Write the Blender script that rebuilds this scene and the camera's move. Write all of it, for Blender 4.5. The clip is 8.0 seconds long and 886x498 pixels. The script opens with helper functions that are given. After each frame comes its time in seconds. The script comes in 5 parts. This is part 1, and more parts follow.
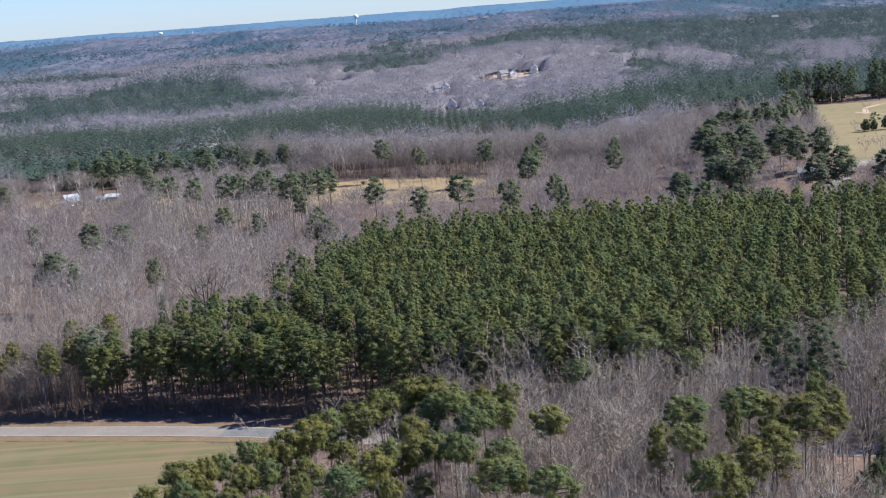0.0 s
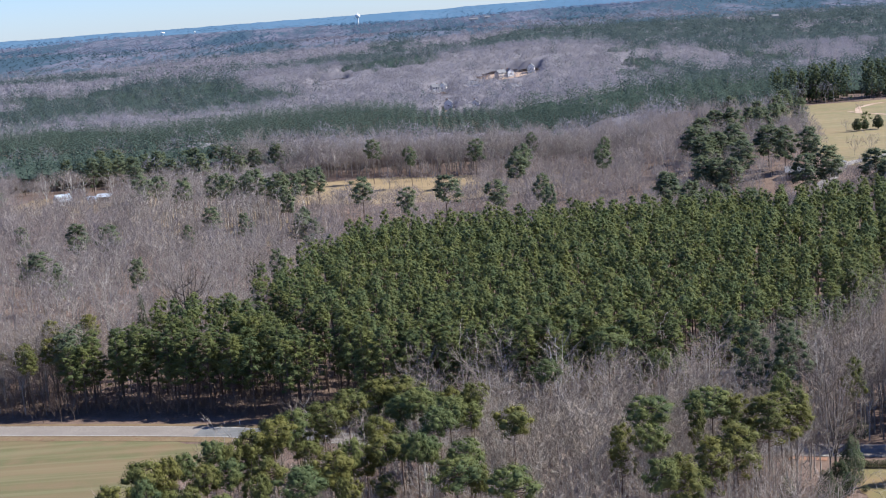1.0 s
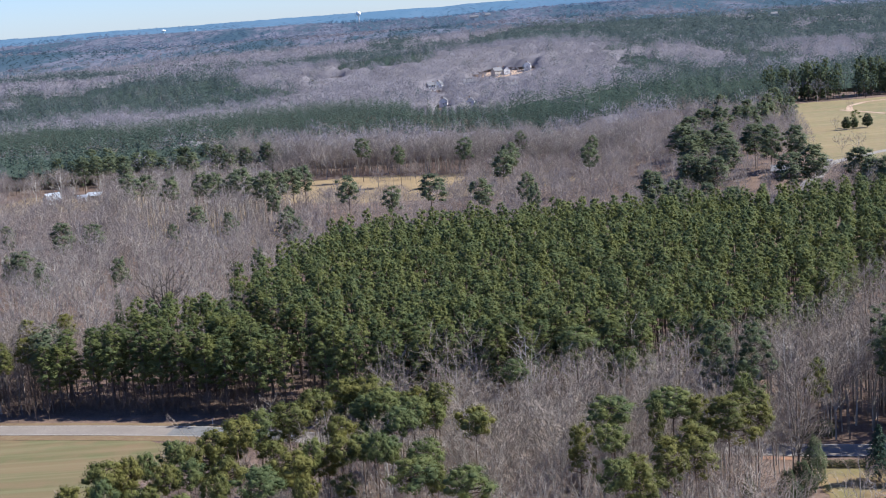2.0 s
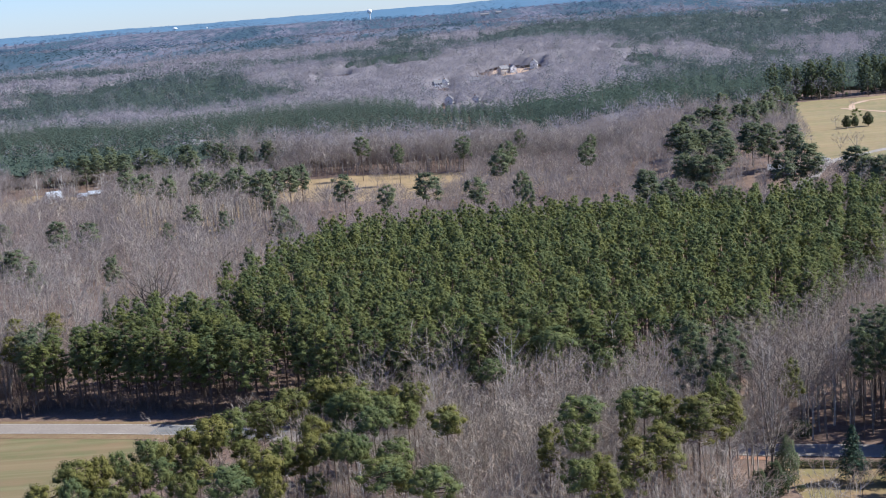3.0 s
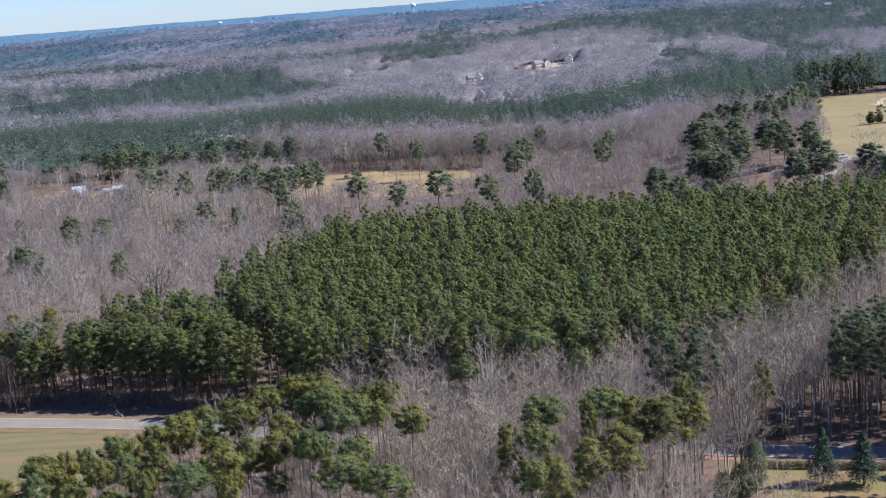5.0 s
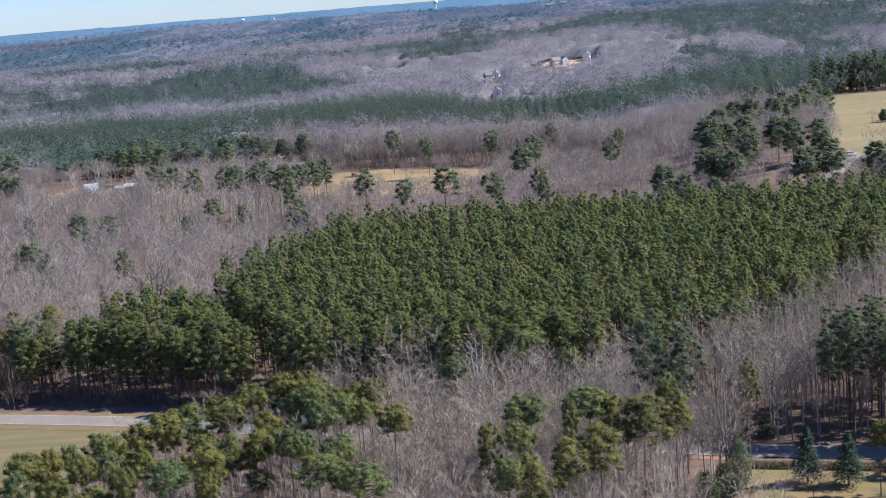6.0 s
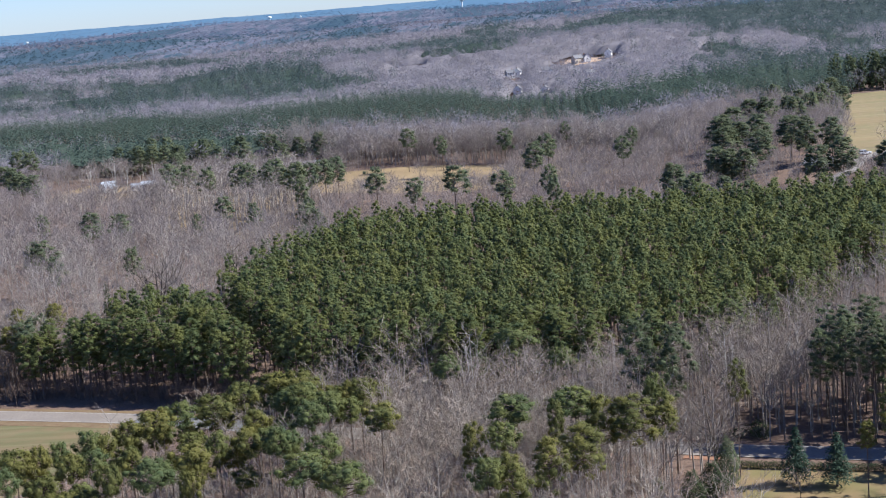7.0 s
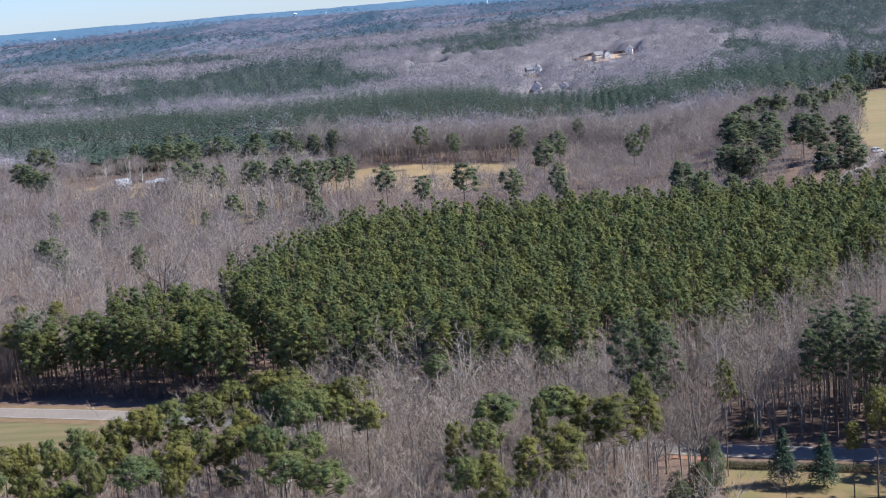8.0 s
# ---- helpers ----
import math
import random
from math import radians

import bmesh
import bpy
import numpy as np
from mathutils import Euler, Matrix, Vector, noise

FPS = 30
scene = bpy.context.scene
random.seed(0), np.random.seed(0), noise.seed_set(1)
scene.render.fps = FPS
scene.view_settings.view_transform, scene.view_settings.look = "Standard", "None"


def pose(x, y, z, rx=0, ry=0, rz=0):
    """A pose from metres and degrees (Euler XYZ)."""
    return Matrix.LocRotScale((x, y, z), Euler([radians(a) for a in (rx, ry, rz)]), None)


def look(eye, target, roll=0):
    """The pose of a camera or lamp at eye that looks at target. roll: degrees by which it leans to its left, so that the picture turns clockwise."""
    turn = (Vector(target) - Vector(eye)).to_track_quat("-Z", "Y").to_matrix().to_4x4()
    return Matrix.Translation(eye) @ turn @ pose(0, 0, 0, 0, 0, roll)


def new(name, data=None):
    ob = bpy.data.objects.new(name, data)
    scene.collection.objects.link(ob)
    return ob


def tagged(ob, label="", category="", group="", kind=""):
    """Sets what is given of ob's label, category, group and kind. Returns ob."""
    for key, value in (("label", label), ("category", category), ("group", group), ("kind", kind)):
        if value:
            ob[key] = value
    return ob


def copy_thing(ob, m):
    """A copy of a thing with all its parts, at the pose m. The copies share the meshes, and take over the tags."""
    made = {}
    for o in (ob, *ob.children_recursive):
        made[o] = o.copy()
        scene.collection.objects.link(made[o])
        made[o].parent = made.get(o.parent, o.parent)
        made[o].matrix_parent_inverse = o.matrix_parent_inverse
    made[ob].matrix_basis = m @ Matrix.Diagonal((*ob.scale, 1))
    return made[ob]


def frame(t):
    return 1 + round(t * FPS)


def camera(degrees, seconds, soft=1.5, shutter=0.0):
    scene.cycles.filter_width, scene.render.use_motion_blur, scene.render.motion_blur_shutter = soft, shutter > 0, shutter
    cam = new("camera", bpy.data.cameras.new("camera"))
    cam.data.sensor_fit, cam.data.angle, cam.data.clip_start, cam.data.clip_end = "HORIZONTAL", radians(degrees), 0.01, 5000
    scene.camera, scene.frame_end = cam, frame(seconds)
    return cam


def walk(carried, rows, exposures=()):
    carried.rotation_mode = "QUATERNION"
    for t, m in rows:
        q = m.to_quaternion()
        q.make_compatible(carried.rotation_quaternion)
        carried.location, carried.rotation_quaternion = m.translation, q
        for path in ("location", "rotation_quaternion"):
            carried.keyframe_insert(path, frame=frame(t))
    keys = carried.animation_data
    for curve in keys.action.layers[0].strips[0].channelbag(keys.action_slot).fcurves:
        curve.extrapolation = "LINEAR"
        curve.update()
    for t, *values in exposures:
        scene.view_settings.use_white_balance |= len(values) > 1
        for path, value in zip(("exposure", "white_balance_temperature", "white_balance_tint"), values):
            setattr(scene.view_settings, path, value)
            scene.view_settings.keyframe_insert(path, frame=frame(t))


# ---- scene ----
cam = camera(35, 8.0, soft=1.05)
PATH = [
    (0.0, pose(0.000, 0.000, 80.000, 80.3103, 4.1610, -0.7098)),
    (0.5, pose(3.033, -0.316, 79.926, 80.3076, 4.1919, -0.6231)),
    (1.0, pose(5.914, -0.659, 79.874, 80.2929, 4.2095, -0.5554)),
    (1.5, pose(8.959, -0.986, 79.940, 80.2455, 4.2276, -0.5047)),
    (2.0, pose(12.108, -1.453, 80.044, 80.1953, 4.2481, -0.4426)),
    (3.5, pose(21.486, -2.451, 80.188, 80.1091, 4.3176, 0.5554)),
    (4.0, pose(24.550, -2.752, 80.297, 80.0775, 4.3390, 1.0846)),
    (4.5, pose(27.680, -2.986, 80.395, 80.0482, 4.3716, 1.5647)),
    (6.0, pose(37.162, -3.465, 80.445, 79.9554, 4.5171, 3.0111)),
    (6.5, pose(40.299, -3.636, 80.434, 79.9460, 4.5491, 3.5861)),
    (7.0, pose(43.447, -3.754, 80.432, 79.9356, 4.5988, 4.1520)),
    (7.5, pose(46.648, -3.908, 80.509, 79.9062, 4.6578, 4.6430)),
    (8.0, pose(49.871, -3.843, 80.623, 79.8639, 4.7099, 5.2499)),
]
walk(cam, PATH, [(0.0, 1.2, 5950, 10), (8.0, 1.2, 5950, 10)])

# ---- light ----
SUN_AZ, SUN_EL = 85.0, 42.0           # degrees clockwise from +y, above the horizon
world = bpy.data.worlds.new("world")
scene.world = world
world.use_nodes = True
wn = world.node_tree.nodes
sky = wn.new("ShaderNodeTexSky")
sky.sky_type, sky.sun_disc = "NISHITA", False
sky.sun_elevation, sky.sun_rotation = radians(SUN_EL), radians(SUN_AZ)
sky.altitude, sky.air_density, sky.dust_density, sky.ozone_density = 100.0, 1.0, 0.1, 3.0
wn["Background"].inputs["Strength"].default_value = 0.064
tint = wn.new("ShaderNodeMix")
tint.data_type, tint.blend_type = "RGBA", "MULTIPLY"
tint.inputs[0].default_value = 1.0
tint.inputs[7].default_value = (0.66, 0.80, 1.18, 1)     # clear cool winter air
world.node_tree.links.new(sky.outputs["Color"], tint.inputs[6])
world.node_tree.links.new(tint.outputs[2], wn["Background"].inputs["Color"])

sun = new("sun", bpy.data.lights.new("sun", "SUN"))
sun.data.energy, sun.data.angle, sun.data.color = 4.45, radians(0.55), (1.0, 0.93, 0.81)
sun_dir = Vector((math.sin(radians(SUN_AZ)) * math.cos(radians(SUN_EL)), math.cos(radians(SUN_AZ)) * math.cos(radians(SUN_EL)), math.sin(radians(SUN_EL))))
sun.matrix_world = look(sun_dir * 400, (0, 0, 0))


# ---- materials ----
def node_material(name, rough=0.9):
    m = bpy.data.materials.new(name)
    m.use_nodes = True
    n, l = m.node_tree.nodes, m.node_tree.links
    b = n["Principled BSDF"]
    b.inputs["Roughness"].default_value = rough
    b.inputs["Specular IOR Level"].default_value = 0.25
    return m, n, l, b


def noise_fac(n, l, scale, detail=3.0, lo=0.35, hi=0.65, stretch=None):
    """World-space noise, spread to 0..1."""
    geo = n.new("ShaderNodeNewGeometry")
    src = geo.outputs["Position"]
    if stretch:
        mp = n.new("ShaderNodeMapping")
        mp.inputs["Scale"].default_value = stretch[:3]
        mp.inputs["Rotation"].default_value[2] = stretch[3]
        l.new(src, mp.inputs["Vector"])
        src = mp.outputs["Vector"]
    t = n.new("ShaderNodeTexNoise")
    t.inputs["Scale"].default_value, t.inputs["Detail"].default_value = scale, detail
    l.new(src, t.inputs["Vector"])
    r = n.new("ShaderNodeMapRange")
    r.inputs["From Min"].default_value, r.inputs["From Max"].default_value = lo, hi
    l.new(t.outputs["Fac"], r.inputs["Value"])
    return r.outputs["Result"]


def mixed(n, l, fac, a, b):
    """Mixes two colours, each a tuple or a socket."""
    x = n.new("ShaderNodeMix")
    x.data_type = "RGBA"
    if isinstance(fac, (int, float)):
        x.inputs["Factor"].default_value = fac
    else:
        l.new(fac, x.inputs["Factor"])
    for key, v in (("A", a), ("B", b)):
        s = [i for i in x.inputs if i.name == key and i.type == "RGBA"][0]
        if isinstance(v, tuple):
            s.default_value = (*v, 1)
        else:
            l.new(v, s)
    return [o for o in x.outputs if o.type == "RGBA"][0]


def foliage(name, dark, mid, light, translucency=0.33, patch=0.16, rough=0.75, gloss=0.25, tuft=0.34):
    """Leaves or needles: colour shifts from tree to tree and from tuft to tuft."""
    m, n, l, b = node_material(name, rough)
    b.inputs["Specular IOR Level"].default_value = gloss
    tree = noise_fac(n, l, patch, 1.0, 0.37, 0.63)
    geo = n.new("ShaderNodeNewGeometry")
    c1 = mixed(n, l, tree, dark, mid)
    c2 = mixed(n, l, geo.outputs["Random Per Island"], c1, light)
    c3 = mixed(n, l, tuft, c1, c2)
    l.new(c3, b.inputs["Base Color"])
    tr = n.new("ShaderNodeBsdfTranslucent")
    l.new(c3, tr.inputs["Color"])
    mx = n.new("ShaderNodeMixShader")
    mx.inputs["Fac"].default_value = translucency
    l.new(b.outputs["BSDF"], mx.inputs[1])
    l.new(tr.outputs["BSDF"], mx.inputs[2])
    l.new(mx.outputs["Shader"], n["Material Output"].inputs["Surface"])
    return m


def surface(name, cols, scales, rough=0.9, bump=0.0, bump_scale=8.0, stretch=None, spread=(0.35, 0.65)):
    """Ground-like or wood-like surface: two scales of noise over three colours."""
    m, n, l, b = node_material(name, rough)
    c = mixed(n, l, noise_fac(n, l, scales[0], 4.0, *spread, stretch), cols[0], cols[1])
    c = mixed(n, l, noise_fac(n, l, scales[1], 3.0, 0.45, 0.75), c, cols[2])
    l.new(c, b.inputs["Base Color"])
    if bump:
        f = noise_fac(n, l, bump_scale, 4.0, 0.2, 0.8)
        bp = n.new("ShaderNodeBump")
        bp.inputs["Strength"].default_value, bp.inputs["Distance"].default_value = 0.6, bump
        l.new(f, bp.inputs["Height"])
        l.new(bp.outputs["Normal"], b.inputs["Normal"])
    return m


M_NEEDLE = foliage("pine_needles", (0.084, 0.120, 0.052), (0.156, 0.172, 0.055), (0.225, 0.230, 0.082), 0.46, tuft=0.3)
M_NEEDLE_OLIVE = foliage("olive_needles", (0.108, 0.122, 0.040), (0.174, 0.167, 0.046), (0.232, 0.216, 0.066), 0.46, tuft=0.3)
M_NEEDLE_DARK = foliage("dark_needles", (0.072, 0.098, 0.054), (0.106, 0.132, 0.062), (0.150, 0.168, 0.080), 0.45)
# lighter and bluer: a touch of haze in the colour for pines farther off
M_NEEDLE_MID = foliage("grey_green_needles", (0.096, 0.126, 0.076), (0.146, 0.170, 0.090), (0.196, 0.210, 0.112), 0.48, tuft=0.3)
M_NEEDLE_BLUE = foliage("spruce_needles", (0.030, 0.060, 0.040), (0.040, 0.075, 0.048), (0.065, 0.100, 0.060))
M_TWIG = surface("bare_twigs", ((0.232, 0.182, 0.142), (0.360, 0.302, 0.248), (0.185, 0.142, 0.114)), (0.11, 1.2))
M_TWIG_OLD = surface("weathered_twigs", ((0.232, 0.182, 0.142), (0.360, 0.302, 0.248), (0.185, 0.142, 0.114)), (0.11, 1.2))


def vary_by_tree(m, low, high):
    """Lets each tree that stands alone be a little lighter, darker or browner."""
    n, l = m.node_tree.nodes, m.node_tree.links
    b = n["Principled BSDF"]
    old = b.inputs["Base Color"].links[0].from_socket
    info, x = n.new("ShaderNodeObjectInfo"), n.new("ShaderNodeMix")
    x.data_type, x.blend_type = "RGBA", "MULTIPLY"
    x.inputs[0].default_value = 1.0
    l.new(old, x.inputs[6])
    l.new(mixed(n, l, info.outputs["Random"], low, high), x.inputs[7])
    l.new(x.outputs[2], b.inputs["Base Color"])


vary_by_tree(M_TWIG_OLD, (0.72, 0.66, 0.62), (1.28, 1.24, 1.20))
M_TWIG_SOFT = foliage("soft_bare_twigs", (0.190, 0.160, 0.148), (0.308, 0.268, 0.250), (0.335, 0.293, 0.273), 0.42, 0.13, 0.9, 0.0)
M_BARK = surface("hardwood_bark", ((0.275, 0.243, 0.215), (0.415, 0.380, 0.345), (0.175, 0.150, 0.130)), (0.4, 5.0), bump=0.02)
# darker copy of the hardwood bark, with woodland shade put into its colour
M_SHADE_BARK = surface("shaded_bark", ((0.165, 0.140, 0.122), (0.23, 0.20, 0.175), (0.10, 0.085, 0.075)), (1.2, 5.0), bump=0.02)
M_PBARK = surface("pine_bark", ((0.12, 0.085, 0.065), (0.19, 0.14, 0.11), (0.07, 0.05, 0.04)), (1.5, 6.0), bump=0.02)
M_LITTER = surface("leaf_litter", ((0.130, 0.088, 0.068), (0.18, 0.122, 0.094), (0.085, 0.060, 0.048)), (0.25, 1.6), bump=0.06)
M_STRAW = surface("dormant_grass", ((0.225, 0.162, 0.090), (0.265, 0.195, 0.110), (0.185, 0.140, 0.066)), (0.06, 0.5), bump=0.03)
M_ASPHALT = surface("worn_asphalt", ((0.195, 0.170, 0.150), (0.228, 0.202, 0.178), (0.158, 0.138, 0.124)), (0.2, 3.0), rough=0.85, bump=0.004, bump_scale=60)
M_ASPHALT_NEW = surface("patched_asphalt", ((0.13, 0.13, 0.13), (0.17, 0.17, 0.17), (0.10, 0.10, 0.10)), (0.5, 4.0), rough=0.8, bump=0.004, bump_scale=60)


# woods beyond the meadow and on the ridges: blue haze put into their colours
M_FAR_PINE = foliage("hazed_pine_needles", (0.058, 0.082, 0.084), (0.092, 0.118, 0.116), (0.112, 0.138, 0.132), 0.38, 0.03, 0.9, 0.0)
M_BAND = foliage("faintly_hazed_needles", (0.056, 0.084, 0.071), (0.080, 0.108, 0.088), (0.102, 0.130, 0.102), 0.36, 0.03, 0.9, 0.0)
M_FAR_BARE = foliage("hazed_mauve_crowns", (0.205, 0.194, 0.214), (0.286, 0.270, 0.294), (0.302, 0.286, 0.312), 0.42, 0.03, 0.9, 0.0)
# ridge woods: haze in the colour grows bluer, then paler, towards the horizon
M_BLUE_HAZE_PINE = foliage("blue_haze_pines", (0.052, 0.092, 0.146), (0.066, 0.108, 0.162), (0.074, 0.115, 0.170), 0.45, 0.006, 0.9, 0.0)
M_BLUE_HAZE_BARE = foliage("blue_haze_bare_crowns", (0.128, 0.142, 0.198), (0.152, 0.160, 0.214), (0.158, 0.166, 0.220), 0.45, 0.006, 0.9, 0.0)
M_PALE_HAZE_PINE = foliage("pale_haze_pines", (0.064, 0.118, 0.185), (0.076, 0.130, 0.198), (0.082, 0.136, 0.204), 0.45, 0.006, 0.9, 0.0)
M_PALE_HAZE_BARE = foliage("pale_haze_bare_crowns", (0.092, 0.138, 0.205), (0.108, 0.150, 0.215), (0.112, 0.154, 0.220), 0.45, 0.006, 0.9, 0.0)
M_HAZE_PINE = foliage("hazed_ridge_pines", (0.046, 0.076, 0.096), (0.060, 0.092, 0.112), (0.068, 0.100, 0.120), 0.45, 0.006, 0.9, 0.0)
M_HAZE_BARE = foliage("hazed_ridge_bare_crowns", (0.142, 0.138, 0.168), (0.176, 0.168, 0.196), (0.18, 0.175, 0.204), 0.45, 0.006, 0.9, 0.0)


# ---- shape of the land ----
def smooth(a, b, v):
    t = np.clip((np.asarray(v, float) - a) / (b - a), 0, 1)
    return t * t * (3 - 2 * t)


def land(x, y):
    """Height of the ground: almost level near by, a low rise to the east field, long ridges far off."""
    x, y = np.asarray(x, float), np.asarray(y, float)
    r = np.hypot(x, y)
    near = 0.8 * smooth(10, -60, x) * smooth(150, 250, y)
    mid = smooth(430, 545, y) * (3.0 + 6.5 * smooth(60, 140, x)) * (1 - 0.45 * smooth(850, 1100, y))
    far = 52.0 * np.clip((r - 1400) / 3400, 0, 1.2) ** 1.25
    roll = smooth(900, 1600, r) * (5 * np.sin(r / 190 + x / 410) + 4 * np.sin(x / 260 - y / 530))
    knoll = 22.0 * np.exp(-((x - 60) / 230) ** 2 - ((y - 1440) / 150) ** 2)
    far = far + 11.0 * smooth(4150, 4960, r)
    return near + mid + far + knoll + roll * (1 - smooth(4300, 4800, r))


def inside(poly, x, y):
    x, y = np.asarray(x, float), np.asarray(y, float)
    hit = np.zeros(x.shape, bool)
    n = len(poly)
    for i in range(n):
        (x0, y0), (x1, y1) = poly[i], poly[(i + 1) % n]
        c = (y0 > y) != (y1 > y)
        hit ^= c & (x < (x1 - x0) * (y - y0) / (y1 - y0 + 1e-12) + x0)
    return hit


# ---- meshes from arrays ----
def raw_mesh(name, v, t, mats, mi=None):
    me = bpy.data.meshes.new(name)
    v, t = np.asarray(v, np.float32), np.asarray(t, np.int32)
    me.vertices.add(len(v))
    me.loops.add(3 * len(t))
    me.polygons.add(len(t))
    me.vertices.foreach_set("co", v.ravel())
    me.loops.foreach_set("vertex_index", t.ravel())
    me.polygons.foreach_set("loop_start", np.arange(0, 3 * len(t), 3, dtype=np.int32))
    for m in mats:
        me.materials.append(m)
    if mi is not None:
        me.polygons.foreach_set("material_index", np.asarray(mi, np.int32))
    me.update(calc_edges=True)
    return me


def ico_arrays(level):
    bm = bmesh.new()
    bmesh.ops.create_icosphere(bm, subdivisions=level, radius=1.0)
    v = np.array([p.co[:] for p in bm.verts])
    t = np.array([[p.index for p in f.verts] for f in bm.faces])
    bm.free()
    return v, t


ICO = ico_arrays(1)


class Build:
    """Collects triangles with a material number each."""

    def __init__(self):
        self.v, self.t, self.m, self.n = [], [], [], 0

    def add(self, v, t, m=0):
        v, t = np.asarray(v, float).reshape(-1, 3), np.asarray(t, int).reshape(-1, 3)
        self.v.append(v)
        self.t.append(t + self.n)
        self.m.append(np.full(len(t), m))
        self.n += len(v)

    def tube(self, path, radii, k=5, m=0):
        """A tapered tube along points; the last ring closes to a point."""
        path = np.asarray(path, float)
        rings = []
        for i, p in enumerate(path):
            d = path[min(i + 1, len(path) - 1)] - path[max(i - 1, 0)]
            d = d / (np.linalg.norm(d) + 1e-9)
            a = np.cross(d, (0.31, 0.93, 0.17))
            a /= np.linalg.norm(a) + 1e-9
            b = np.cross(d, a)
            w = np.arange(k) * 2 * np.pi / k
            rings.append(p + radii[i] * (np.outer(np.cos(w), a) + np.outer(np.sin(w), b)))
        t = []
        for i in range(len(path) - 1):
            for j in range(k):
                a, b = i * k + j, i * k + (j + 1) % k
                t += [(a, b, b + k), (a, b + k, a + k)]
        self.add(np.concatenate(rings), t, m)

    def slivers(self, base, tip, width, m=0, rng=None):
        """Thin twigs: one long triangle each."""
        d = tip - base
        s = np.cross(d, rng.normal(size=d.shape))
        s /= np.linalg.norm(s, axis=1)[:, None] + 1e-9
        w = np.asarray(width).reshape(-1, 1) * 0.5
        v = np.stack([base - s * w, base + s * w, tip], 1).reshape(-1, 3)
        self.add(v, np.arange(len(v)).reshape(-1, 3), m)

    def tufts(self, centre, out, size, rng, m=0, slim=0.19, rough=0.36):
        """Needle tufts or leaf sprays: one triangle each, splayed outwards."""
        n = len(centre)
        o = out / (np.linalg.norm(out, axis=1)[:, None] + 1e-9)
        face = o + np.array([0, 0, 0.25]) + rng.normal(size=(n, 3)) * rough
        face /= np.linalg.norm(face, axis=1)[:, None] + 1e-9
        d = o * np.array([1.0, 1.0, 0.3]) + rng.normal(size=(n, 3)) * 0.8
        d -= face * (d * face).sum(1)[:, None]
        d /= np.linalg.norm(d, axis=1)[:, None] + 1e-9
        s = np.cross(d, face)
        L = (size * rng.uniform(0.7, 1.3, n))[:, None]
        v = np.stack([centre - d * L * 0.4 - s * L * slim, centre - d * L * 0.4 + s * L * slim, centre + d * L * 0.6], 1).reshape(-1, 3)
        self.add(v, np.arange(len(v)).reshape(-1, 3), m)

    def lumps(self, centre, radii, rng, rough=0.16, m=0):
        """Foliage masses: rough rounded bodies, turned at random."""
        ico, tri = ICO
        n = len(centre)
        a = rng.uniform(0, 2 * np.pi, n)[:, None]
        c, w = np.cos(a), np.sin(a)
        p = ico[None] * (1 + rng.normal(0, rough, (n, len(ico), 1)))
        q = np.stack([p[:, :, 0] * c - p[:, :, 1] * w, p[:, :, 0] * w + p[:, :, 1] * c, p[:, :, 2]], -1)
        v = q * np.asarray(radii, float)[:, None, :] + np.asarray(centre, float)[:, None, :]
        t = tri[None] + (np.arange(n) * len(ico))[:, None, None]
        self.add(v.reshape(-1, 3), t.reshape(-1, 3), m)

    def arrays(self):
        return np.concatenate(self.v), np.concatenate(self.t), np.concatenate(self.m)


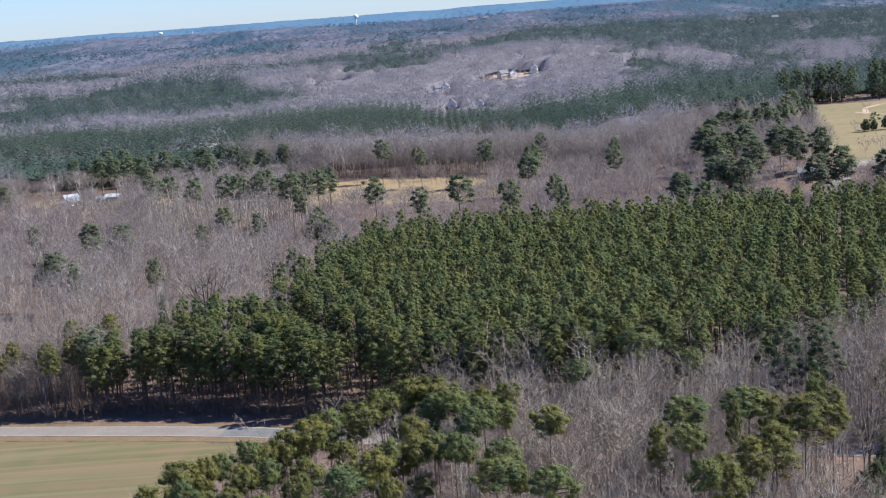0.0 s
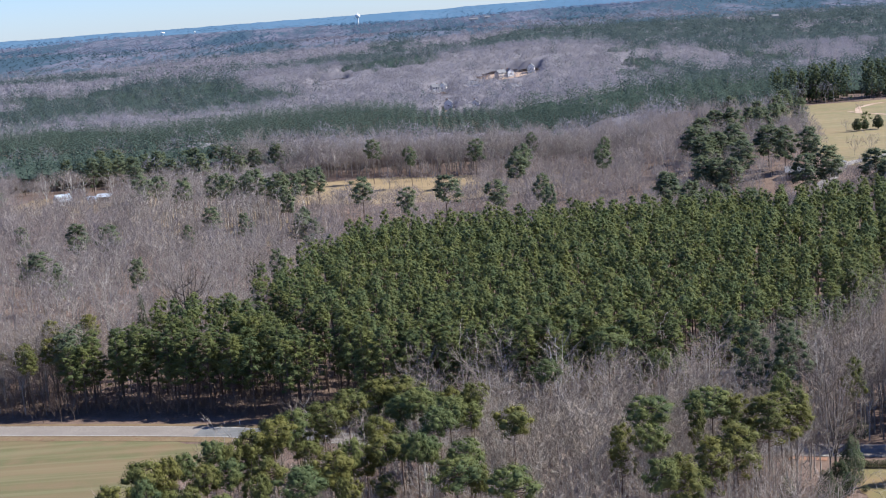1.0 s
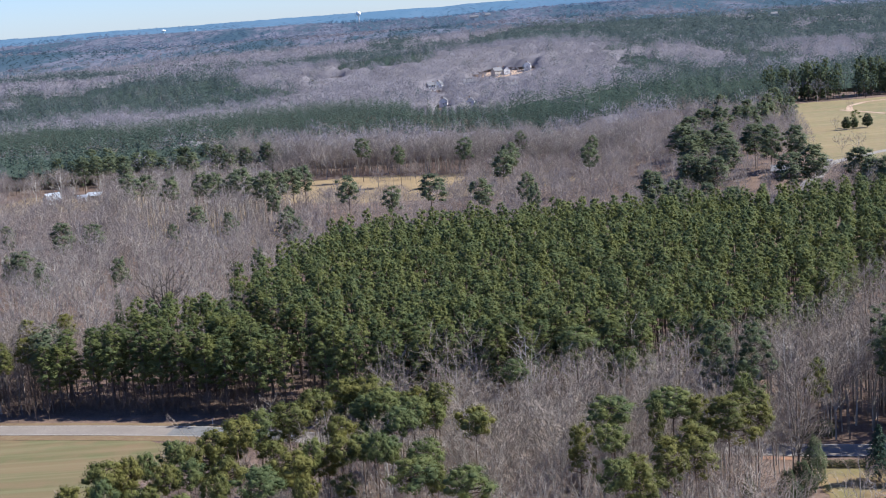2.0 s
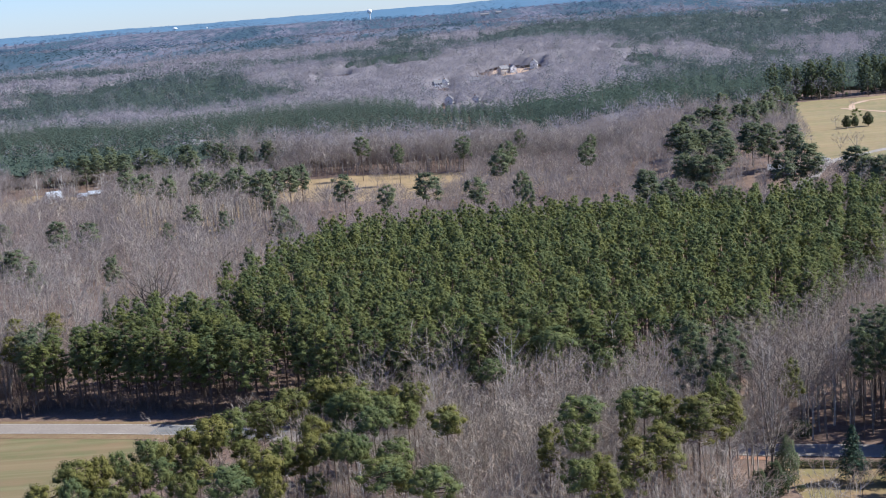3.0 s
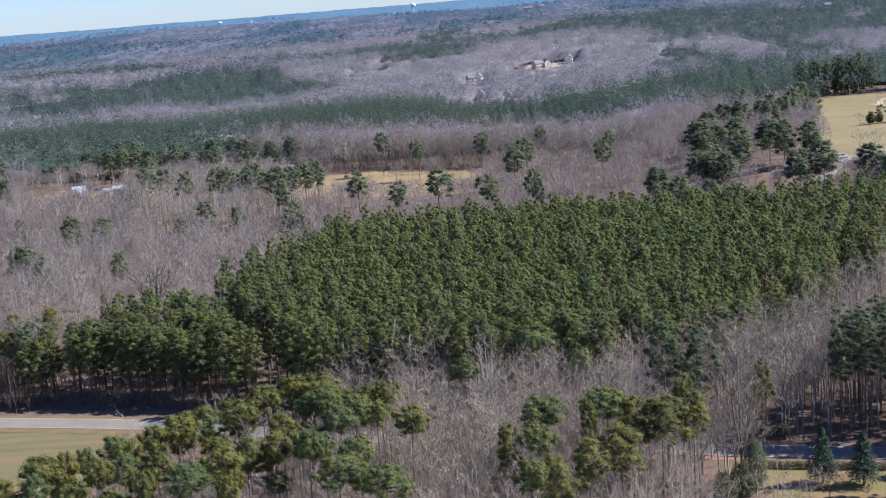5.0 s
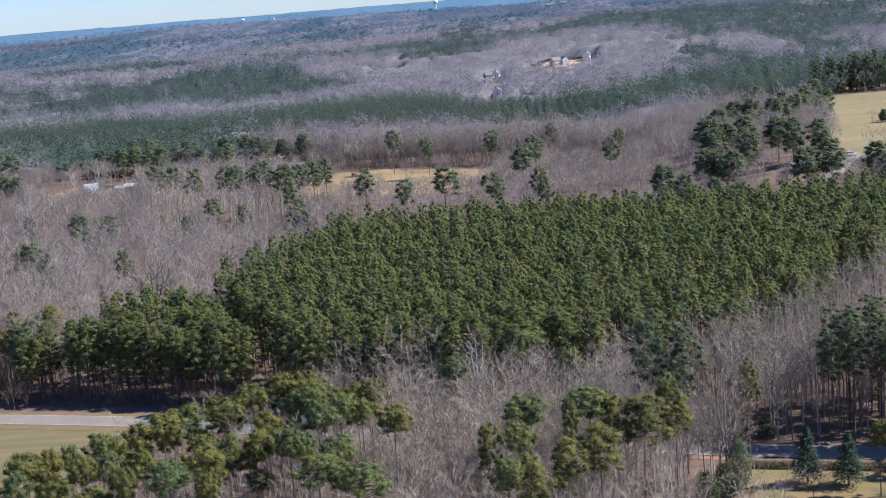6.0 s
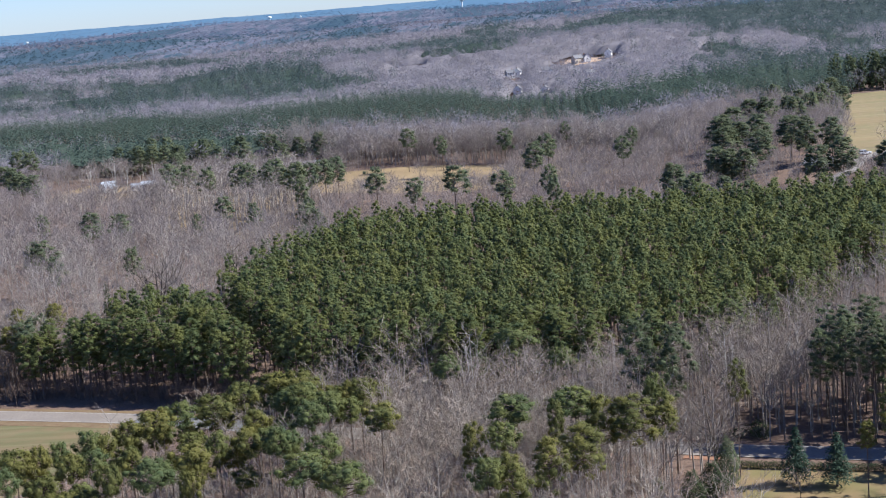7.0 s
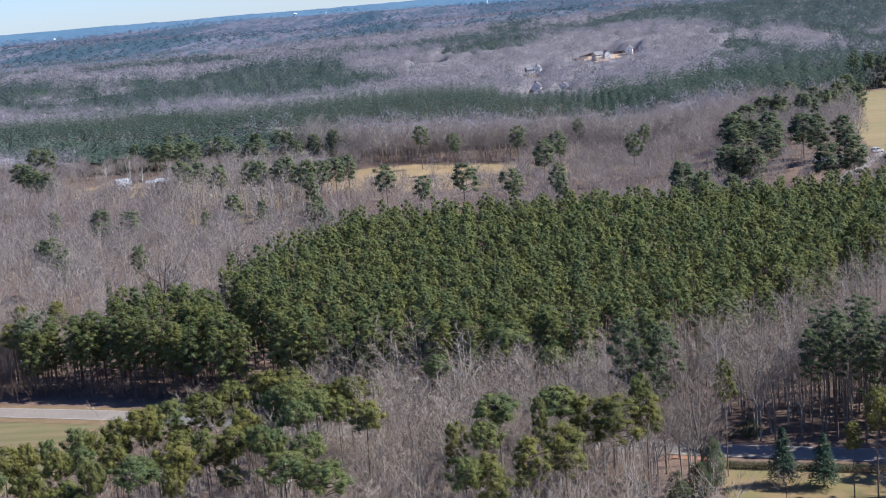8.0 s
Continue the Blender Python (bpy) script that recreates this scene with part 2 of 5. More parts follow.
# ---- kinds of trees, each standing on the origin ----
def pine_parts(seed, h, base, r, clumps, per, size, cone=0.0, limbs=True, flat=0.6, lump=1.0, slim=0.17):
    """A pine: trunk and limbs, and a crown of dense foliage masses set with needle tufts. cone: 0 rounded, 1 pointed."""
    rng = np.random.default_rng(seed)
    wood, crown = Build(), Build()
    lean = rng.normal(0, 0.02, 2) * h
    rad = 0.0085 * h + 0.03
    wood.tube([(0, 0, -0.3), (lean[0] * 0.4, lean[1] * 0.4, h * 0.5), (lean[0], lean[1], h * 0.94)], [rad, rad * 0.72, 0.03], 5)
    a0, skew = rng.uniform(0, 6.28), rng.uniform(0.1, 0.3)
    centres, radii = [], []
    for i in range(clumps):
        u = ((i + rng.uniform(0.2, 0.8)) / clumps) ** 0.8
        z = base + (h - base) * u * 0.95
        dome = math.sqrt(max(0.02, 1 - ((u - 0.32) / 0.72) ** 2)) if u > 0.32 else 0.66 + 0.34 * u / 0.32
        prof = (1 - cone) * dome + cone * (1.05 - u)
        a = i * 2.39996 + rng.uniform(-0.5, 0.5)
        rr = r * prof * math.sqrt(rng.uniform(0.10, 0.74)) * (1 + skew * math.cos(a - a0)) * (1.2 if rng.uniform() < 0.15 else 1.0)
        ax = np.array([lean[0] * z / h, lean[1] * z / h, z])
        c = ax + np.array([math.cos(a) * rr, math.sin(a) * rr, rng.uniform(-0.2, 0.2)])
        if limbs and u < 0.85:
            wood.tube([ax - (0, 0, 0.25 * rr), c], [0.05 + 0.02 * rr, 0.015], 3)
        cr = (0.20 * r + 0.20 * r * prof) * lump * rng.uniform(0.75, 1.3)
        centres.append(c)
        radii.append((cr, cr * rng.uniform(0.8, 1.1), cr * flat))
        q = rng.normal(size=(per, 3))
        q /= np.linalg.norm(q, axis=1)[:, None]
        q *= (rng.uniform(0.3, 1.0, per) ** 0.5)[:, None]
        pos = c + q * np.array(radii[-1])
        heart = np.array([ax[0], ax[1], base + 0.35 * (h - base)])
        out = 0.6 * q + 1.5 * (pos - heart) / (np.linalg.norm(pos - heart, axis=1)[:, None] + 0.3)
        crown.tufts(pos, out, size, rng, 0, slim, 0.30)
    crown.lumps(np.array(centres), np.array(radii) * 0.52, rng, 0.15)
    return wood, crown


def bare_parts(seed, h, spread, leaders, limbs, forks, twigs, length, width, low=0.3, ivy=0, thick=1.0, sides=3):
    """A leafless broad-leaved tree: trunk, rising leaders, limbs that curve upwards, forks and fans of fine twigs."""
    rng = np.random.default_rng(seed)
    wood, fine = Build(), Build()
    rad = (0.0095 * h + 0.02) * thick
    split = h * rng.uniform(low, low + 0.15)
    lean = rng.normal(0, 0.02, 2) * h
    mid = np.array([lean[0] * 0.4, lean[1] * 0.4, split])
    wood.tube([(0, 0, -0.3), mid * (0.5, 0.5, 0.5), mid], [rad, rad * 0.86, rad * 0.74], 5)
    b0, b1, bw, t0, t1 = [], [], [], [], []
    a0 = rng.uniform(0, 6.28)
    for i in range(leaders):
        a = a0 + i * 2 * math.pi / leaders + rng.uniform(-0.5, 0.5)
        away = np.array([math.cos(a), math.sin(a), 0])
        reach = spread * (rng.uniform(0.25, 0.62) if i or leaders == 1 else 0.12)
        top = mid + away * reach + np.array([0, 0, (h - split) * (0.94 if i == 0 else rng.uniform(0.72, 0.92))])
        knee = mid + away * reach * 0.62 + np.array([0, 0, (top[2] - split) * 0.45])
        r1 = rad * (0.62 if leaders > 1 else 0.72)
        wood.tube([mid, knee, top], [r1, r1 * 0.6, 0.025], 4)
        for j in range(limbs):
            u = (j + rng.uniform(0.1, 0.9)) / limbs
            p0 = mid + (knee - mid) * u * 2 if u < 0.5 else knee + (top - knee) * (u * 2 - 1)
            az = a + j * 2.39996 + rng.uniform(-0.4, 0.4)
            side = np.array([math.cos(az), math.sin(az), 0])
            L = (spread * 0.72 * (1.0 - 0.6 * u) + 0.6) * rng.uniform(0.75, 1.2)
            p1 = p0 + side * L * 0.55 + np.array([0, 0, L * 0.30])
            p2 = p0 + side * L * 1.05 + np.array([0, 0, L * rng.uniform(0.75, 1.25)])
            r2 = r1 * (0.5 - 0.25 * u)
            wood.tube([p0, p1, p2], [r2, r2 * 0.6, 0.012], sides)
            d = p2 - p0
            d /= np.linalg.norm(d)
            for f in range(forks):
                s = 0.25 + 0.75 * (f + rng.uniform(0.1, 0.9)) / forks
                q0 = p0 + (p1 - p0) * s * 2 if s < 0.5 else p1 + (p2 - p1) * (s * 2 - 1)
                e = d + rng.normal(0, 0.46, 3)
                e[2] = abs(e[2])
                e /= np.linalg.norm(e)
                q1 = q0 + e * length * rng.uniform(0.8, 1.6)
                b0.append(q0), b1.append(q1), bw.append(r2 * 0.5 + width)
                k = rng.uniform(0.15, 1.0, twigs)[:, None]
                g = e + rng.normal(0, 0.44, (twigs, 3)) + (0, 0, 0.10)
                g /= np.linalg.norm(g, axis=1)[:, None]
                t0.append(q0 + (q1 - q0) * k)
                t1.append(t0[-1] + g * length * rng.uniform(0.45, 1.0, (twigs, 1)))
    t0, t1 = np.concatenate(t0), np.concatenate(t1)
    fine.slivers(t0, t1, np.full(len(t0), width), 0, rng)
    wood.slivers(np.array(b0), np.array(b1), np.array(bw), 0, rng)
    if ivy:
        q = rng.normal(size=(ivy, 3)) * np.array([0.9, 0.9, h * 0.2]) + np.array([0, 0, h * 0.5])
        fine.tufts(q, rng.normal(size=(ivy, 3)), 0.6, rng, 1)
    return wood, fine


def sapling_parts(seed, h, spread, limbs, twigs, length, width):
    """A slim leafless sapling: stem, limbs and brushes of twigs as single blades."""
    rng = np.random.default_rng(seed)
    wood, fine = Build(), Build()
    up = np.array([[0, 0, h * 0.85]] * 2)
    wood.slivers(np.zeros((2, 3)) - (0, 0, 0.3), up, np.full(2, 0.017 * h), 0, rng)
    a = np.arange(limbs) * 2.39996 + rng.uniform(-0.4, 0.4, limbs)
    z0 = h * rng.uniform(0.2, 0.6, limbs)
    reach = spread * rng.uniform(0.5, 1.0, limbs)
    z1 = h * (1.02 - 0.35 * (reach / spread) ** 2) * rng.uniform(0.9, 1.0, limbs)
    b0 = np.stack([0 * a, 0 * a, z0], 1)
    b1 = np.stack([np.cos(a) * reach, np.sin(a) * reach, z1], 1)
    wood.slivers(b0, b1, np.full(limbs, width * 1.3), 0, rng)
    k = rng.uniform(0.45, 1.0, limbs * twigs)[:, None]
    i = np.repeat(np.arange(limbs), twigs)
    p = b0[i] + (b1[i] - b0[i]) * k
    e = (b1 - b0)[i] / np.linalg.norm((b1 - b0)[i], axis=1)[:, None] + rng.normal(0, 0.55, p.shape)
    e /= np.linalg.norm(e, axis=1)[:, None]
    fine.slivers(p, p + e * length * rng.uniform(0.5, 1.1, (len(p), 1)), np.full(len(p), width), 0, rng)
    return wood, fine


def far_pine_parts(seed, h, base, r, tufts, size, cone):
    """A pine seen from far off: trunk blades and a crown of broad tufts."""
    rng = np.random.default_rng(seed)
    wood, crown = Build(), Build()
    wood.slivers(np.zeros((2, 3)) - (0, 0, 0.3), np.array([[0, 0, h * 0.9]] * 2), np.full(2, 0.02 * h), 0, rng)
    u = (np.arange(tufts) + rng.uniform(0.1, 0.9, tufts)) / max(tufts, 1)
    a = np.arange(tufts) * 2.39996 + rng.uniform(-0.5, 0.5, tufts)
    rr = r * ((1 - cone) * np.sqrt(1 - 0.85 * u * u) + cone * (1.05 - u)) * rng.uniform(0.5, 0.95, tufts)
    out = np.stack([np.cos(a), np.sin(a), 0.3 + 1.5 * u], 1)
    crown.tufts(np.stack([np.cos(a) * rr, np.sin(a) * rr, base + (h - base) * u], 1), out, size, rng, 0, 0.26, 0.16)
    return wood, crown


def puff_parts(seed, h, base, r, limbs, tufts, size, limb_width, slim=0.045, rise=0.5):
    """A leafless tree whose twigs blur into a soft rounded crown: trunk, limbs and sprays of twigs over a dome."""
    rng = np.random.default_rng(seed)
    wood, fine = Build(), Build()
    wood.slivers(np.zeros((2, 3)) - (0, 0, 0.3), np.array([[0, 0, h * 0.85]] * 2), np.full(2, 0.018 * h), 0, rng)
    a = np.arange(limbs) * 2.39996 + rng.uniform(-0.4, 0.4, limbs)
    q = np.sqrt(rng.uniform(0.05, 0.9, limbs))
    b0 = np.stack([0 * a, 0 * a, h * rng.uniform(0.25, 0.55, limbs)], 1)
    b1 = np.stack([np.cos(a) * r * q, np.sin(a) * r * q, base + (h - base) * np.sqrt(1 - 0.9 * q * q)], 1)
    if limbs:
        wood.slivers(b0, b1, np.full(limbs, limb_width), 0, rng)
    a = np.arange(tufts) * 2.39996 + rng.uniform(-0.6, 0.6, tufts)
    q = np.sqrt(rng.uniform(0.0, 1.0, tufts))
    shell = rng.uniform(0.62, 0.97, tufts)
    lobe = 1 + 0.12 * np.sin(3 * a + seed) * q
    x, y = np.cos(a) * r * q * lobe, np.sin(a) * r * q * lobe
    z = base + (h - base) * np.sqrt(1 - 0.92 * q * q) * shell
    p = np.stack([x, y, z], 1)
    o = np.stack([x / r, y / r, 0.9 - 0.5 * q], 1)
    o = o / np.linalg.norm(o, axis=1)[:, None] + rng.normal(0, 0.2, p.shape)
    d = o * np.array([0.8, 0.8, 0.4]) + np.array([0, 0, rise]) + rng.normal(size=p.shape) * 0.5
    d /= np.linalg.norm(d, axis=1)[:, None]
    s = np.cross(d, o + rng.normal(0, 0.25, p.shape))
    s /= np.linalg.norm(s, axis=1)[:, None] + 1e-9
    L = (size * rng.uniform(0.6, 1.3, tufts))[:, None]
    v = np.stack([p - d * L * 0.5 - s * L * slim, p - d * L * 0.5 + s * L * slim, p + d * L * 0.5], 1).reshape(-1, 3)
    fine.add(v, np.arange(len(v)).reshape(-1, 3))
    return wood, fine


def joined(parts):
    """Both halves of a tree as one set of arrays; wood gets material 0, crown 1."""
    (v0, t0, m0), (v1, t1, m1) = parts[0].arrays(), parts[1].arrays()
    return np.concatenate([v0, v1]), np.concatenate([t0, t1 + len(v0)]), np.concatenate([m0, m1 + 1])


def forest(name, templates, x, y, size, mats, label, category="trees", sink=0.0, seed=3, uneven=0.12):
    """Many trees as one mesh: each takes a template, a turn and a size."""
    rng = np.random.default_rng(seed)
    x, y = np.asarray(x, float), np.asarray(y, float)
    z = land(x, y) - sink
    pick = rng.integers(0, len(templates), len(x))
    turn = rng.uniform(0, 2 * np.pi, len(x))
    tall = size * rng.uniform(1 - uneven, 1 + uneven, len(x))
    V, T, MI, n = [], [], [], 0
    for k, (v, t, m) in enumerate(templates):
        w = np.nonzero(pick == k)[0]
        if not len(w):
            continue
        c, s, g, q = np.cos(turn[w])[:, None], np.sin(turn[w])[:, None], size[w][:, None], tall[w][:, None]
        P = np.empty((len(w), len(v), 3))
        P[:, :, 0] = (v[:, 0] * c - v[:, 1] * s) * g + x[w][:, None]
        P[:, :, 1] = (v[:, 0] * s + v[:, 1] * c) * g + y[w][:, None]
        P[:, :, 2] = v[:, 2] * q + z[w][:, None]
        V.append(P.reshape(-1, 3))
        T.append((t[None] + (np.arange(len(w)) * len(v))[:, None, None] + n).reshape(-1, 3))
        MI.append(np.tile(m, len(w)))
        n += len(w) * len(v)
    ob = new(name, raw_mesh(name, np.concatenate(V), np.concatenate(T), mats, np.concatenate(MI)))
    return tagged(ob, label, category, kind="stuff")


def tree_kind(name, parts, mats, label, category, group=""):
    """One tree as a thing: an empty at its foot with trunk and crown."""
    root = new(name)
    for key, b, m in (("trunk", parts[0], mats[0]), ("crown", parts[1], mats[1])):
        v, t, mi = b.arrays()
        ob = new(key, raw_mesh(key, v, t, m if isinstance(m, list) else [m], mi))
        ob.parent = root
    return tagged(root, label, category, group)


def plant(kinds, places, seed=5):
    """Puts trees of the given kinds at (x, y, width, height), in shares of the pattern's. The first use of a kind moves the pattern itself."""
    rng = np.random.default_rng(seed)
    used = set()
    for i, (x, y, w, h) in enumerate(places):
        k = kinds[int(rng.integers(0, len(kinds)))] if i >= len(kinds) else kinds[i]
        m = pose(x, y, float(land(x, y)), 0, 0, float(rng.uniform(0, 360)))
        if k in used:
            copy_thing(k, m).scale = (w, w, h)
        else:
            k.matrix_basis = m
            k.scale = (w, w, h)
            used.add(k)


def scatter(x0, x1, y0, y1, step, rng, jitter=0.42):
    gx, gy = np.meshgrid(np.arange(x0, x1, step), np.arange(y0, y1, step))
    gx = gx + rng.uniform(-jitter, jitter, gx.shape) * step
    gy = gy + rng.uniform(-jitter, jitter, gy.shape) * step
    return gx.ravel(), gy.ravel()


def in_reach(x, y, side=25.0):
    """The wedge of land that the flight overlooks, with a margin."""
    left = np.minimum(-0.33 * y, 50 - 0.445 * y) - side
    right = np.maximum(0.40 * y, 50 + 0.25 * y) + side
    return (x > left) & (x < right)


# ---- plan ----
ROAD = [(-160, 296), (-95, 281), (-70, 275), (-40, 267.5), (-13, 257.5), (10, 250.5), (25, 246), (70, 231.5), (90, 226.5), (140, 214)]
PLANTATION = [(-12, 267), (-21, 286), (-33, 307), (-41, 319), (-39, 338), (-33, 361), (-21, 409), (0, 416), (30, 419), (100, 417), (150, 424), (175, 420),
              (150, 385), (126, 347), (105, 313), (90, 287), (74, 270), (62, 257), (40, 258), (20, 261)]
LOBE = [(-77, 287), (-68, 284), (-45, 277), (-28, 271), (-14, 267), (-23, 285), (-34, 303), (-43, 316), (-55, 313), (-60, 305), (-66, 298), (-77, 296)]
HAY_FIELD = [(-170, 294), (-95, 274.5), (-55, 265.5), (-38, 258), (-47, 236), (-66, 210), (-130, 215), (-190, 240)]
YARD = [(69, 224), (84, 220), (100, 215), (112, 208), (112, 170), (90, 170), (76, 182), (68, 200)]
MID_FIELD = [(-66, 652), (-20, 662), (20, 645), (60, 632), (72, 590), (30, 564), (-20, 568), (-66, 585)]
HOUSE_FIELD = [(-200, 612), (-122, 604), (-100, 664), (-190, 672)]
MEADOW = [(-62, 650), (-20, 660), (20, 643), (62, 630), (74, 560), (70, 440), (30, 436), (-30, 440), (-60, 470), (-64, 560)]
EAST_CLEAR = [(128, 440), (140, 505), (152, 545), (250, 556), (300, 500), (260, 440), (190, 425)]
EAST_FIELD = [(160, 535), (165, 600), (170, 665), (186, 740), (200, 800), (225, 812), (262, 812), (360, 850), (420, 740), (330, 600), (240, 545), (205, 520)]
STRAW_WOODS = [(-128, 600), (-68, 600), (-62, 560), (-42, 500), (-62, 482), (-100, 500), (-128, 545)]
BAND = [(-420, 940), (-359, 905), (-265, 845), (-205, 815), (-147, 835), (-67, 815), (-18, 785), (40, 770), (103, 762), (200, 765), (232, 880), (160, 830), (95, 830), (45, 967), (-58, 1099), (-119, 1088), (-182, 1027), (-230, 1001), (-328, 1051), (-430, 1040)]
FAR_BLOCK = [(-480, 1290), (-372, 1383), (-388, 1484), (-334, 1566), (-261, 1619), (-149, 1369), (-133, 1269), (-169, 1218), (-208, 1162), (-270, 1167), (-320, 1209), (-480, 1230)]
PINE_STANDS = [
    [(-145, 2047), (-122, 2206), (-77, 2173), (0, 1600), (8, 1400), (13, 1350), (-18, 1330), (-85, 1365)],
    [(-120, 650), (-133, 740), (-115, 757), (-86, 685), (-66, 600), (-75, 565), (-98, 585)],
    [(101, 862), (118, 996), (138, 1004), (125, 861)],
    [(200, 822), (236, 930), (323, 1007), (420, 1008), (420, 880), (300, 842), (262, 828)],
    [(-565, 1787), (-664, 2094), (-394, 2013), (-345, 1771)],
    [(-430, 770), (-262, 738), (-215, 715), (-150, 698), (-100, 700), (-88, 740), (-95, 765), (-67, 815), (-147, 835), (-205, 815), (-265, 845), (-359, 905), (-430, 960)],
]
BARE_STANDS = [
    [(-326, 1131), (-264, 1144), (-208, 1162), (-124, 1216), (-110, 1089), (-179, 1015), (-229, 996), (-297, 1035)],
    [(197, 1208), (236, 1435), (303, 1458), (250, 1162)],
    [(279, 1145), (369, 1492), (479, 1529), (353, 1107)],
]
MIXED_WEST = [(-840, 2219), (-402, 1486), (-244, 1062), (-145, 834), (-121, 711), (-173, 731), (-278, 756), (-500, 900)]
PINE_FRONT = [(-60, 170), (-50, 195), (-37, 205), (-24, 222), (-14, 235), (0, 241), (10, 236), (14, 214), (2, 205), (-2, 190), (-8, 170)]


SOIL = [(52, 1268), (86, 1264), (94, 1288), (110, 1326), (60, 1334), (52, 1300)]
HOUSE_CLEAR = [(-168, 640, 7, 12), (-151, 640, 7, 13), (-75, 669, 8, 16), (139, 519, 10, 14), (15.6, 1120, 7, 110), (37, 1112, 6, 110), (6, 1262, 7, 80), (13, 1266, 7, 80),
               (40, 1262, 10, 30), (72, 1312, 18, 50), (98, 1322, 10, 35), (76, 1225, 12, 40), (-95, 1368, 20, 30), (-58.5, 337, 6, 15), (-44.8, 361, 4, 8), (-65.5, 318, 3, 8)]


def cleared(x, y):
    """Lots kept free of trees; southern strips open the camera's view to them."""
    bad = inside(SOIL, x, y)
    for a, b, r, south in HOUSE_CLEAR:
        bad |= (abs(x - a) < r) & (y < b + r) & (y > b - south)
    return bad


def road_y(x):
    p = np.array(ROAD)
    return np.interp(x, p[:, 0], p[:, 1])


def draped(name, poly, mat, lift, step, label, category, wobble=1.0, seed=1):
    """A sheet of ground cover over a polygon, with an uneven rim."""
    from mathutils import geometry
    rng = np.random.default_rng(seed)
    rim = []
    for i in range(len(poly)):
        a, b = np.array(poly[i], float), np.array(poly[(i + 1) % len(poly)], float)
        n = max(2, int(np.linalg.norm(b - a) / step))
        for k in range(n):
            p = a + (b - a) * k / n
            rim.append(p + rng.normal(0, wobble, 2))
    rim = np.array(rim)
    gx, gy = scatter(rim[:, 0].min(), rim[:, 0].max(), rim[:, 1].min(), rim[:, 1].max(), step * 1.6, rng, 0.2)
    k = inside([tuple(p) for p in rim], gx, gy)
    pts = [Vector(p) for p in rim] + [Vector((a, b)) for a, b in zip(gx[k], gy[k])]
    nr = len(rim)
    v, e, f, *_ = geometry.delaunay_2d_cdt(pts, [(i, (i + 1) % nr) for i in range(nr)], [list(range(nr))], 1, 0.01)
    co = np.array([(p.x, p.y, 0) for p in v])
    co[:, 2] = land(co[:, 0], co[:, 1]) + lift
    me = bpy.data.meshes.new(name)
    me.from_pydata(co.tolist(), [], [list(q) for q in f])
    me.materials.append(mat)
    me.update()
    if sum(p.normal.z for p in me.polygons) < 0:
        me.flip_normals()
    return tagged(new(name, me), label, category, kind="structure")


# ---- ground ----
def ground_sheet():
    ang = np.radians(np.arange(-40, 40.1, 0.8))
    near = np.arange(0, 900, 7.0)
    rad = np.concatenate([near, 900 * (4990 / 900) ** np.linspace(0, 1, 100)])
    A, Rr = np.meshgrid(ang, rad)
    x, y = 25 + Rr * np.sin(A), -60 + Rr * np.cos(A)
    v = np.stack([x, y, land(x, y)], -1).reshape(-1, 3)
    na, nr = len(ang), len(rad)
    i, j = np.meshgrid(np.arange(na - 1), np.arange(nr - 1))
    a = (j * na + i).ravel()
    t = np.concatenate([np.stack([a, a + na, a + na + 1], 1), np.stack([a, a + na + 1, a + 1], 1)])
    t = t[:, ::-1]
    n = len(v)
    # the rest of the plain, behind and beside the flight
    ring = [(25 + 4950 * math.sin(radians(q)), -60 + 4950 * math.cos(radians(q)), -0.6) for q in range(40, 321, 10)]
    v2 = np.array([(25, -60, -0.02)] + ring)
    t2 = np.array([(0, k + 1, k + 2) for k in range(len(ring) - 1)])[:, ::-1] + n
    me = raw_mesh("ground", np.concatenate([v, v2]), np.concatenate([t, t2]), [M_LITTER])
    return tagged(new("ground", me), "brown leaf-littered forest floor under the woods", "ground", kind="structure")


ground_sheet()


# ---- road ----
def ribbon(name, xs, off, width, mat, lift, label, category, thick=0.0):
    ys = road_y(xs)
    d = np.stack([np.gradient(xs), np.gradient(ys)], 1)
    d /= np.linalg.norm(d, axis=1)[:, None]
    nrm = np.stack([-d[:, 1], d[:, 0]], 1)
    c = np.stack([xs, ys], 1) + nrm * off
    L, R = c + nrm * width / 2, c - nrm * width / 2
    v = []
    for p in (L, R):
        v.append(np.column_stack([p, land(p[:, 0], p[:, 1]) + lift]))
    v = np.concatenate(v)
    n = len(xs)
    i = np.arange(n - 1)
    t = np.concatenate([np.stack([i, i + n, i + n + 1], 1), np.stack([i, i + n + 1, i + 1], 1)])
    return tagged(new(name, raw_mesh(name, v, t, [mat])), label, category, kind="structure")


smooth_x = np.arange(-158, 139, 2.0)
ribbon("road", smooth_x, 0, 6.6, M_ASPHALT, 0.10, "pale worn two-lane asphalt country road", "road")

